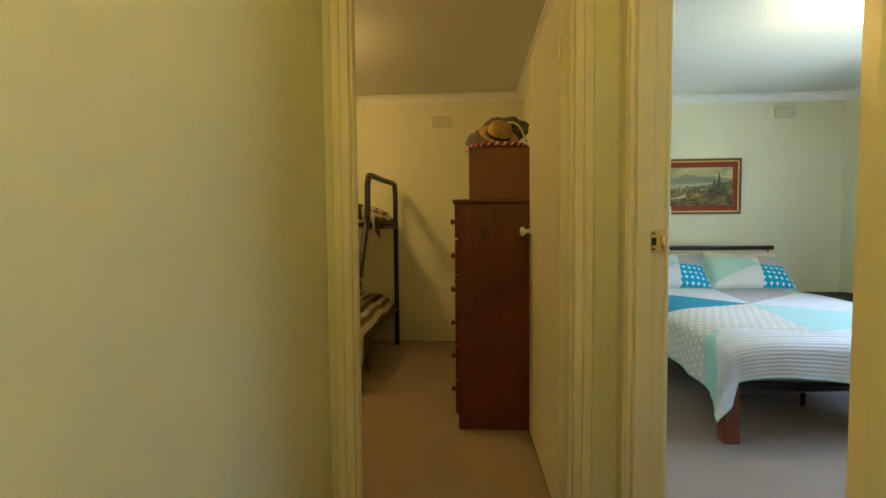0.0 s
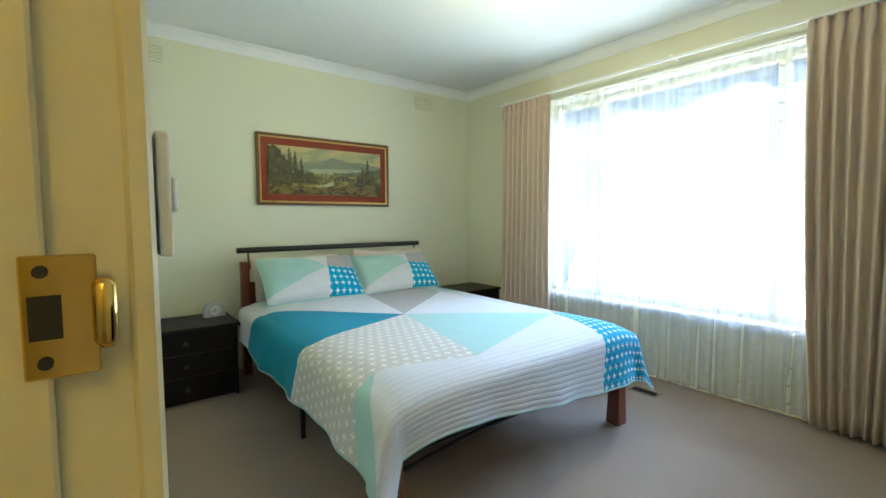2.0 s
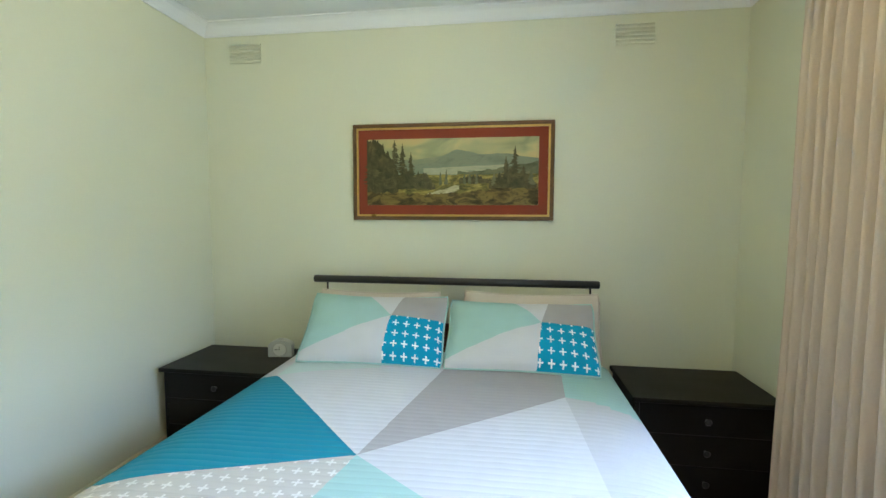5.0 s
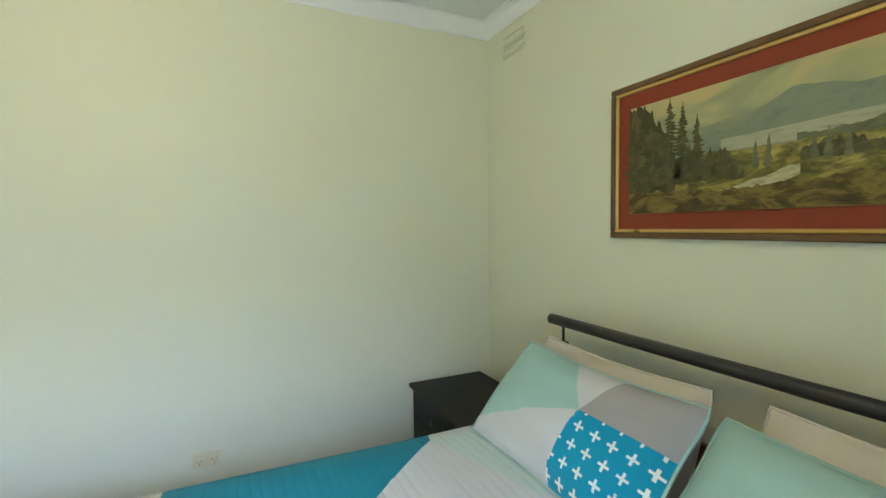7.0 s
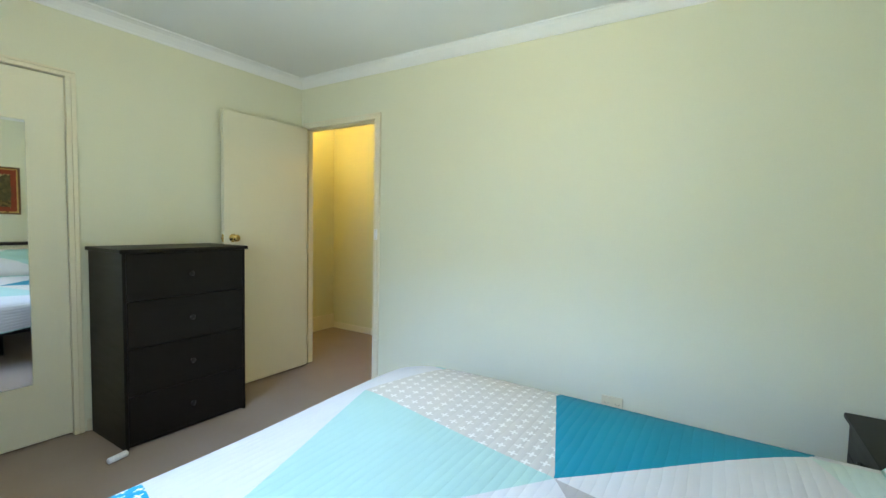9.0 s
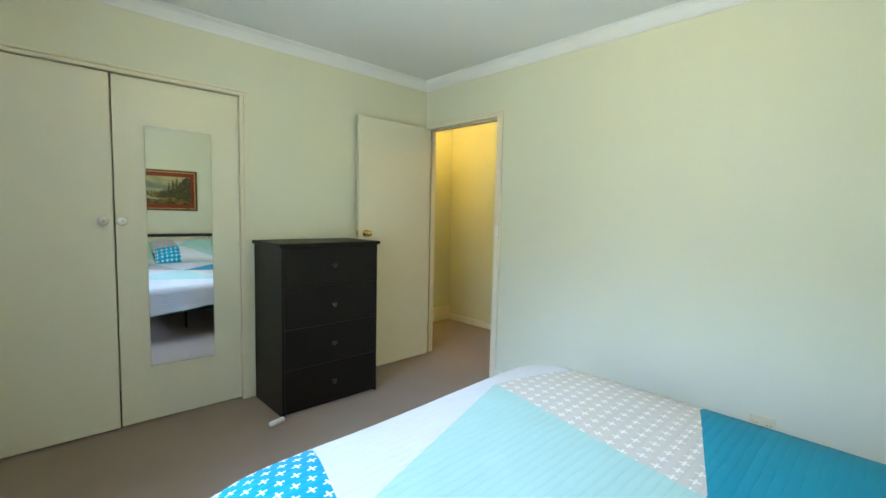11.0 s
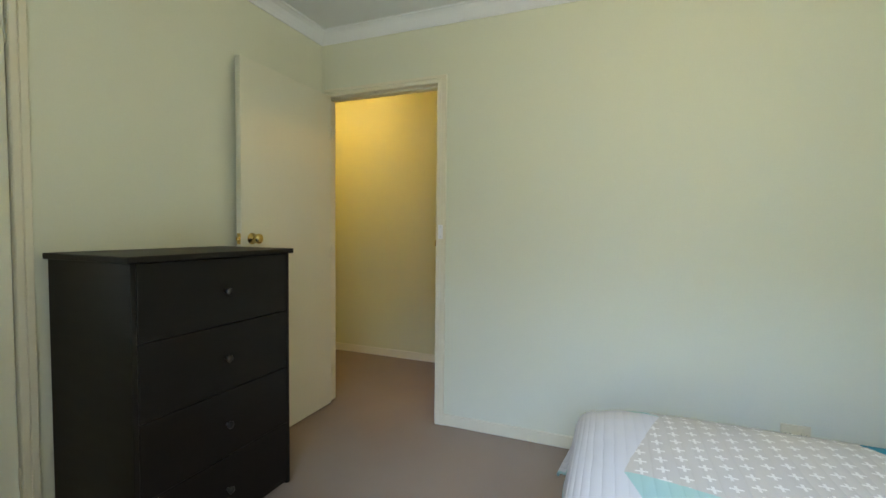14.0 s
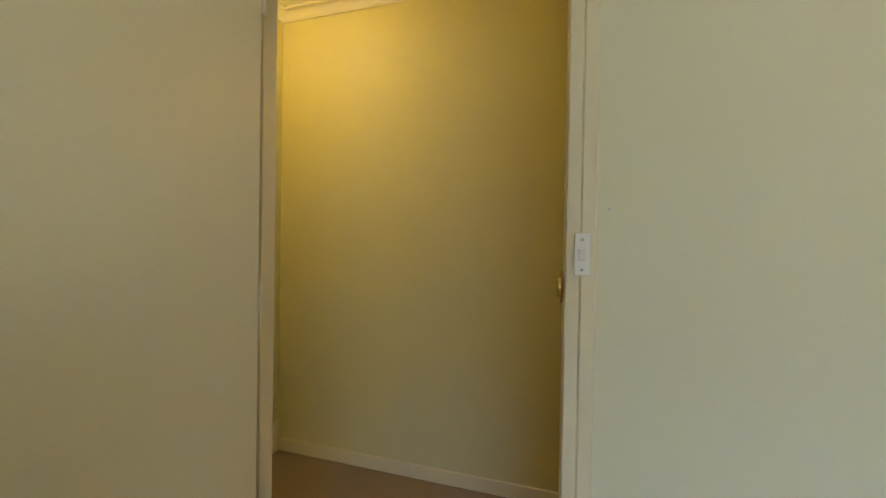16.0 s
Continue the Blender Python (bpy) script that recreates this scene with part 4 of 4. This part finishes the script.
part("frame", ring(PW, PH, 0.022, -0.026, 0, 0.004), FRAMEBR, pic, "dark brown wooden frame")
part("fillet", ring(PW - 0.022, PH - 0.022, 0.012, -0.021, -0.004, 0.002), GOLD, pic, "gilt fillet")
part("mount", box(-PW + 0.034, PW - 0.034, -0.012, -0.004, -PH + 0.034, PH - 0.034), REDFELT, pic, "rust-red mount")
CWD, CHT = 0.510, 0.196


def paint(name, colours, scale=9.0, flat=2.2, detail=8.0):
    """Oil colours dabbed over one another in strokes longer than high."""
    m = bpy.data.materials.new(name)
    m.use_nodes = True
    n, link = m.node_tree.nodes, m.node_tree.links.new
    b = n["Principled BSDF"]
    b.inputs["Roughness"].default_value, b.inputs["Specular IOR Level"].default_value = 0.4, 0.3
    co, mp, no, ramp = n.new("ShaderNodeTexCoord"), n.new("ShaderNodeMapping"), n.new("ShaderNodeTexNoise"), n.new("ShaderNodeValToRGB")
    mp.inputs["Scale"].default_value = (1, 1, flat)
    link(co.outputs["Object"], mp.inputs["Vector"])
    link(mp.outputs[0], no.inputs["Vector"])
    no.inputs["Scale"].default_value, no.inputs["Detail"].default_value, no.inputs["Roughness"].default_value, no.inputs["Distortion"].default_value = scale, detail, 0.68, 0.6
    els = ramp.color_ramp.elements
    while len(els) < len(colours):
        els.new(0.5)
    for k, (e, c) in enumerate(zip(els, colours)):
        e.position, e.color = 0.34 + 0.34 * k / (len(colours) - 1), (*c, 1)
    link(no.outputs["Fac"], ramp.inputs["Fac"])
    link(ramp.outputs[0], b.inputs["Base Color"])
    bp = n.new("ShaderNodeBump")
    bp.inputs["Strength"].default_value, bp.inputs["Distance"].default_value = 0.15, 0.002
    link(no.outputs["Fac"], bp.inputs["Height"])
    link(bp.outputs[0], b.inputs["Normal"])
    return m


def nz(u, k, s):
    return noise.noise(Vector((u * k, s, 0.3)))


part("canvas", box(-CWD, CWD, -0.017, -0.012, -CHT, CHT), paint("painted_sky", [(0.26, 0.28, 0.15), (0.38, 0.37, 0.19), (0.50, 0.43, 0.20), (0.56, 0.42, 0.19)], 3.2, 2.2, 2.5), pic, "painted sky of the landscape print")


def strip(name, top, bottom, depth, mat, u0=-1.0, u1=1.0, n=160):
    b = bmesh.new()
    lo, hi = [], []
    for i in range(n + 1):
        u = u0 + (u1 - u0) * i / n
        t, s = max(-1, min(1, top(u))), max(-1, min(1, bottom(u)))
        hi.append(b.verts.new((u * CWD * 0.999, -depth, max(t, s + 0.002) * CHT * 0.999)))
        lo.append(b.verts.new((u * CWD * 0.999, -depth, s * CHT * 0.999)))
    for i in range(n):
        b.faces.new((lo[i], lo[i + 1], hi[i + 1], hi[i]))
    return part(name, b, mat, pic)


HAZE = paint("painted_haze_hill", [(0.27, 0.29, 0.17), (0.23, 0.26, 0.16), (0.33, 0.32, 0.18)], 7)
HILL = paint("painted_hill", [(0.18, 0.21, 0.14), (0.23, 0.26, 0.17), (0.17, 0.20, 0.13)], 9)
strip("haze_ridge", lambda u: 0.42 + 0.10 * math.sin(3.0 * u + 1.0) + 0.05 * nz(u, 5, 11), lambda u: -0.1, 0.0172, HAZE)
strip("far_hill", lambda u: 0.22 + 0.30 * math.exp(-((u - 0.06) / 0.20) ** 2) + 0.30 * math.exp(-((u - 0.55) / 0.5) ** 2) + 0.04 * nz(u, 9, 1), lambda u: -0.1, 0.0175, HILL)
strip("painted_lake", lambda u: 0.14 + 0.10 * u + 0.012 * nz(u, 6, 2), lambda u: -0.08, 0.0178, paint("painted_water", [(0.30, 0.31, 0.20), (0.42, 0.40, 0.26), (0.24, 0.27, 0.19)], 12, 6), -0.32, 0.62)
strip("near_hill", lambda u: -0.02 + 0.40 * max(0, u - 0.25) + 0.06 * nz(u, 8, 3) + 0.03 * nz(u, 30, 3), lambda u: -0.35, 0.0181, paint("painted_slope", [(0.09, 0.10, 0.05), (0.14, 0.145, 0.075), (0.19, 0.18, 0.09)], 12), 0.08, 1.0)
strip("meadow", lambda u: -0.08 + 0.06 * nz(u, 6, 4) + 0.03 * nz(u, 25, 4), lambda u: -1.0, 0.0184, paint("painted_meadow", [(0.06, 0.058, 0.018), (0.15, 0.13, 0.035), (0.34, 0.27, 0.07), (0.52, 0.42, 0.13)], 9, 2.6))
strip("stream", lambda u: -0.50 + 0.75 * (u + 0.05) + 0.05 * nz(u, 12, 5), lambda u: -0.66 + 0.75 * (u + 0.05) + 0.05 * nz(u, 12, 6), 0.0187, paint("painted_stream", [(0.22, 0.20, 0.10), (0.46, 0.42, 0.24), (0.55, 0.50, 0.32)], 22, 3), -0.28, 0.10)
strip("bank", lambda u: -0.66 + 0.30 * max(0, u) + 0.16 * max(0, -u - 0.5) + 0.07 * nz(u, 9, 7) + 0.04 * nz(u, 34, 7), lambda u: -1.0, 0.0190, paint("painted_bank", [(0.035, 0.027, 0.010), (0.085, 0.062, 0.020), (0.22, 0.16, 0.045), (0.09, 0.066, 0.022)], 9, 2.6))
strip("dark_wood", lambda u: 1.0 - 1.1 * max(0, (u + 0.86) / 0.26) + 0.22 * nz(u, 22, 8) + 0.12 * nz(u, 60, 8), lambda u: -0.62 + 0.1 * nz(u, 15, 18), 0.0193, paint("painted_wood", [(0.042, 0.040, 0.016), (0.08, 0.072, 0.03), (0.15, 0.125, 0.05)], 18, 0.8), -1.0, -0.62)
for k, (u0, u1, peak, low) in enumerate(((-0.80, -0.18, 0.10, -0.5), (0.44, 0.98, 0.12, -0.5), (0.10, 0.46, -0.08, -0.36))):
    strip("bush", lambda u: low + 0.1 + (peak - low - 0.1) * max(0, math.sin(math.pi * (u - u0) / (u1 - u0))) ** 0.6 * (0.75 + 0.5 * nz(u, 16, 20 + k)) + 0.08 * nz(u, 55, 21), lambda u: low + 0.05 * nz(u, 14, 30), 0.0196 + 0.0002 * k,
          paint("painted_bush", [(0.048, 0.046, 0.018), (0.10, 0.09, 0.038), (0.20, 0.165, 0.06)], 20, 1.2), u0, u1)


def fir(u, base, top, wide, seed, mat):
    rnd = random.Random(seed)
    b = bmesh.new()
    x, z0, z1 = u * CWD, base * CHT, top * CHT
    cuboid(b, x - 0.0016, x + 0.0016, -0.0203, -0.0201, z0, z1)
    n = 22
    for i in range(n):
        f = i / n
        zc = z0 + (z1 - z0) * (0.08 + 0.90 * f)
        for s in (-1, 1):
            w = wide * CWD * (1 - f) ** 0.75 * rnd.uniform(0.3, 1.1) + 0.002
            d = -0.0204 - 0.00002 * i
            drop = rnd.uniform(0.002, 0.010)
            pts = [(0, 0.004), (0.5, 0.002 - drop * 0.4), (1.0, -drop), (0.7, -drop - 0.004), (0.35, -drop * 0.6 - 0.007), (0, -0.006)]
            b.faces.new([b.verts.new((x + s * w * p, d, zc + q)) for p, q in pts])
    return part("painted_fir", b, mat, pic)


FIR = paint("painted_fir_green", [(0.048, 0.046, 0.018), (0.085, 0.078, 0.032), (0.14, 0.12, 0.05)], 26, 1)
FIR2 = paint("painted_fir_haze", [(0.11, 0.115, 0.055), (0.15, 0.15, 0.075), (0.20, 0.19, 0.10)], 26, 1)
for u, base, top, wide, seed in ((-0.92, -0.5, 0.98, 0.16, 3), (-0.665, -0.50, 0.98, 0.15, 1), (-0.57, -0.50, 0.86, 0.10, 2), (-0.47, -0.48, 0.60, 0.085, 4), (-0.52, -0.5, 0.15, 0.09, 5), (-0.38, -0.45, 0.02, 0.06, 6), (-0.30, -0.5, -0.10, 0.05, 7),
                                 (0.735, -0.5, 0.74, 0.13, 8), (0.635, -0.5, 0.42, 0.10, 9), (0.83, -0.5, 0.16, 0.10, 10), (0.56, -0.45, -0.02, 0.07, 11)):
    fir(u, base, top, wide, seed, FIR)
for u, base, top, wide, seed in ((0.50, -0.4, -0.02, 0.04, 12), (0.22, -0.35, 0.02, 0.022, 13), (0.16, -0.35, -0.04, 0.022, 14), (-0.05, -0.38, 0.06, 0.026, 15), (-0.12, -0.38, 0.0, 0.024, 16), (0.92, -0.4, 0.10, 0.05, 17), (0.30, -0.36, 0.0, 0.02, 18)):
    fir(u, base, top, wide, seed, FIR2)


# ---- bunk room ----
tall = thing("tallboy", pose(0.125, 2.86, 0), "tall red-brown stained pine tallboy of six drawers", "tallboy")
TW, TD, TH = 0.95, 0.49, 1.33
part("side_panel", box(0.012, TD, 0, 0.022, 0.0, TH - 0.022, bevel=0.002), PINE, tall)
part("side_panel", box(0.012, TD, TW - 0.022, TW, 0.0, TH - 0.022, bevel=0.002), PINE, tall)
part("back_panel", box(TD - 0.010, TD, 0.022, TW - 0.022, 0.03, TH - 0.022), PINE, tall)
part("top", box(-0.016, TD, -0.014, TW + 0.014, TH - 0.022, TH, bevel=0.006, segments=2), PINE, tall, "rounded pine top board")
part("plinth", box(0.02, 0.045, 0.022, TW - 0.022, 0.0, 0.075), PINE, tall)
hh = (TH - 0.022 - 0.08) / 6
for i in range(6):
    d = part("drawer_front", box(-0.006, 0.022, 0.008, TW - 0.008, 0.08 + i * hh + 0.006, 0.08 + (i + 1) * hh - 0.004, bevel=0.004), PINE, tall)
    for y in (0.16, TW - 0.16):
        part("knob", lathe([(0.010, -0.006), (0.009, -0.016), (0.017, -0.022), (0.018, -0.030), (0.010, -0.036), (0.001, -0.037)], 14, "X", (0, y, 0.08 + (i + 0.5) * hh)), PINE, d, smooth=True)
for x, z, r in ((0.16, 1.13, 0.016), (0.33, 1.16, 0.007), (0.06, 0.66, 0.012), (0.30, 0.86, 0.006), (0.40, 0.30, 0.009), (0.22, 1.23, 0.010)):
    b = lathe([(r, 0.0002), (r * 0.7, -0.0008)], 12, "Y", (x, 0, z))
    bmesh.ops.scale(b, verts=b.verts, vec=(1, 1, 1.5), space=Matrix.Translation((-x, 0, -z)))
    part("knot", b, KNOT, tall, "dark knot in the pine")
crate = thing("storage_box", pose(0.200, 3.30, TH), "brown board storage box on the tallboy", "box")
part("carton", box(0, 0.40, 0, 0.39, 0, 0.365, bevel=0.004), BOXWOOD, crate)
part("lid_edge", box(-0.003, 0.403, -0.003, 0.393, 0.365, 0.372, bevel=0.001), BOXWOOD, crate)
STRAW = material("golden_straw", (0.52, 0.33, 0.10), 0.8, 0.15, 20, 120, 0.3)
REDTRIM = material("red_cloth", (0.42, 0.03, 0.04), 0.8, 0.15, 20, 120, 0.1)
BAGC = material("patterned_bag_cloth", (0.24, 0.22, 0.20), 0.85, 0.4, 26, 60, 0.2, second=(0.05, 0.045, 0.04))
ZT = TH + 0.372
hat = thing("red_hat", pose(0.40, 3.50, ZT), "upturned red hat with pale stitched rim", "hat")
part("brim", lathe([(0.17, 0), (0.205, 0.006), (0.215, 0.026), (0.205, 0.034), (0.15, 0.030), (0.10, 0.012)], 32), REDTRIM, hat, smooth=True)
for i in range(26):
    a = 2 * math.pi * i / 26
    part("stitch", tube([(0.214 * math.cos(a), 0.214 * math.sin(a), 0.010), (0.217 * math.cos(a + 0.10), 0.217 * math.sin(a + 0.10), 0.030)], 0.005, 5), CERAMIC, hat)
straw = thing("straw_hat", pose(0.40, 3.40, ZT + 0.085, 38, 10, 10), "golden straw hat with a dark band", "hat")
part("crown", lathe([(0.085, 0.0), (0.082, 0.05), (0.070, 0.085), (0.045, 0.098), (0.002, 0.094)], 26), STRAW, straw, smooth=True)
part("brim", lathe([(0.080, -0.004), (0.135, 0.006), (0.138, 0.012), (0.084, 0.006)], 30), STRAW, straw, smooth=True)
part("band", lathe([(0.0862, 0.006), (0.0850, 0.026), (0.080, 0.026), (0.080, 0.006)], 26), HOLE, straw, "dark hat band", True)
bag = thing("cloth_bag", pose(0.40, 3.59, ZT + 0.03), "dark patterned cloth bag slumped on the box", "bag")
bb = bmesh.new()
bmesh.ops.create_icosphere(bb, subdivisions=4, radius=1)
for v in bb.verts:
    k = 1 + 0.22 * noise.noise(v.co * 2.3) + 0.06 * noise.noise(v.co * 7)
    v.co = Vector((v.co.x * 0.215 * k, v.co.y * 0.13 * k, max(-0.02, v.co.z * 0.125 * k + 0.09 + 0.06 * v.co.x)))
part("sack", bb, BAGC, bag, smooth=True)
part("strap", tube(bend([(-0.02, -0.15, 0.02), (0.06, -0.14, 0.15), (0.14, -0.13, 0.14), (0.20, -0.14, 0.02)]), 0.008, 8), CERAMIC, bag, "pale rope strap", True)

# bunk bed of bowed black tube
bunk = thing("bunk_bed", pose(0, 0, 0), "black tubular steel bunk bed, wide below and narrow above", "bunk bed")
BXE = -0.575


def end_frame(x):
    f, r = x - 0.03, x + 0.035
    part("rear_post", tube([(r, 4.71, 0), (r, 4.71, 1.50), (r, 4.68, 1.575)], 0.024, 10), BLACK, bunk, smooth=True)
    part("front_post", tube(bend([(f, 3.37, 0.0), (f, 3.37, 0.42), (f, 3.48, 0.78), (f, 3.66, 1.05), (f, 3.79, 1.28), (f, 3.81, 1.50), (f, 3.85, 1.575)]), 0.024, 10), BLACK, bunk, smooth=True)
    part("top_rail", tube(bend([(f, 3.83, 1.55), (f, 3.91, 1.60), (x, 4.27, 1.60), (r, 4.62, 1.60), (r, 4.70, 1.55)]), 0.024, 10), BLACK, bunk, smooth=True)
    for z, y0 in ((0.36, 3.38), (1.18, 3.79)):
        part("cross_rail", tube([(f, y0, z), (r, 4.71, z)], 0.017, 8), BLACK, bunk, smooth=True)


end_frame(BXE)
end_frame(-2.38)
for y, z in ((3.38, 0.36), (4.71, 0.36), (3.83, 1.20), (4.71, 1.20)):
    part("side_rail", tube([(BXE, y, z), (-2.38, y, z)], 0.018, 8), BLACK, bunk, smooth=True)


def striped(name):
    m = bpy.data.materials.new(name)
    m.use_nodes = True
    n, link = m.node_tree.nodes, m.node_tree.links.new
    b = n["Principled BSDF"]
    b.inputs["Roughness"].default_value = 0.9
    co, sep, ramp = n.new("ShaderNodeTexCoord"), n.new("ShaderNodeSeparateXYZ"), n.new("ShaderNodeValToRGB")
    link(co.outputs["Object"], sep.inputs[0])
    k = n.new("ShaderNodeMath")
    k.operation = "MULTIPLY"
    k.inputs[1].default_value = 4.2
    link(sep.outputs[0], k.inputs[0])
    f = n.new("ShaderNodeMath")
    f.operation = "FRACT"
    link(k.outputs[0], f.inputs[0])
    ramp.color_ramp.interpolation = "CONSTANT"
    cols = [(0.0, (0.05, 0.03, 0.02)), (0.2, (0.42, 0.36, 0.30)), (0.36, (0.16, 0.10, 0.06)), (0.5, (0.55, 0.52, 0.48)), (0.64, (0.10, 0.06, 0.045)), (0.8, (0.30, 0.20, 0.12))]
    while len(ramp.color_ramp.elements) < len(cols):
        ramp.color_ramp.elements.new(0.5)
    for e, (pos, c) in zip(ramp.color_ramp.elements, cols):
        e.position, e.color = pos, (*c, 1)
    link(f.outputs[0], ramp.inputs["Fac"])
    link(ramp.outputs[0], b.inputs["Base Color"])
    nn, bp = n.new("ShaderNodeTexNoise"), n.new("ShaderNodeBump")
    nn.inputs["Scale"].default_value = 12
    link(co.outputs["Object"], nn.inputs["Vector"])
    bp.inputs["Strength"].default_value, bp.inputs["Distance"].default_value = 0.4, 0.02
    link(nn.outputs["Fac"], bp.inputs["Height"])
    link(bp.outputs[0], b.inputs["Normal"])
    return m


STRIPE = striped("brown_striped_bedding")


def bunk_mattress(y0, y1, z, drop, label):
    t = thing("bunk_bedding", pose(0, 0, 0), label, "bedding", "bunk bedding")
    b = box(-2.33, BXE - 0.05, y0 + 0.03, y1 - 0.03, z, z + 0.12, bevel=0.03, segments=3)
    part("mattress", b, SHEET, t, smooth=True)
    b = bmesh.new()
    nx, ny = 40, 22
    g = []
    for j in range(ny + 1):
        row = []
        for i in range(nx + 1):
            x = -2.36 + (BXE + 0.05 + 2.36) * i / nx
            s = j / ny * (y1 - y0 + drop)
            y, zz = (y0 - 0.01, z + 0.14 - (drop - s)) if s < drop else (y0 + s - drop, z + 0.15)
            e = min(1, (BXE + 0.05 - x) / 0.20)
            zz -= 0.16 * (1 - e) ** 2
            w = noise.noise(Vector((x * 4, s * 5, z)))
            row.append(b.verts.new((x, y - (0.02 * w if s < drop else 0), zz + 0.03 * w)))
        g.append(row)
    for p, q in zip(g, g[1:]):
        for i in range(nx):
            b.faces.new((p[i], p[i + 1], q[i + 1], q[i]))
    ob = part("blanket", b, STRIPE, t, "brown and cream striped blanket", True)
    ob.modifiers.new("thick", "SOLIDIFY").thickness = 0.012
    return t


bunk_mattress(3.42, 4.68, 0.375, 0.22, "brown striped bedding on the lower bunk")
bunk_mattress(3.87, 4.68, 1.215, 0.10, "brown striped bedding on the upper bunk")


# ---- outside ----
setting("ground", box(-60, 200, -150, 150, -0.5, -0.3), LAWN, "sunlit garden lawn outside the window", "lawn")
hb = bmesh.new()
cols = 120
gr = []
for j in range(13):
    row = []
    for i in range(cols + 1):
        y = -30 + 66 * i / cols
        z = -0.3 + (7.4 + 1.6 * noise.noise(Vector((y * 0.35, 0, 0)))) * j / 12
        d = noise.noise(Vector((y * 1.3, z * 1.3, 2)))
        row.append(hb.verts.new((19 + 0.9 * d + 0.12 * z * z, y, z)))
    gr.append(row)
for a, b in zip(gr, gr[1:]):
    for i in range(cols):
        hb.faces.new((a[i], a[i + 1], b[i + 1], b[i]))
setting("backdrop", hb, GLOW_LEAVES, "green garden shrubs far outside the window", "backdrop", True)
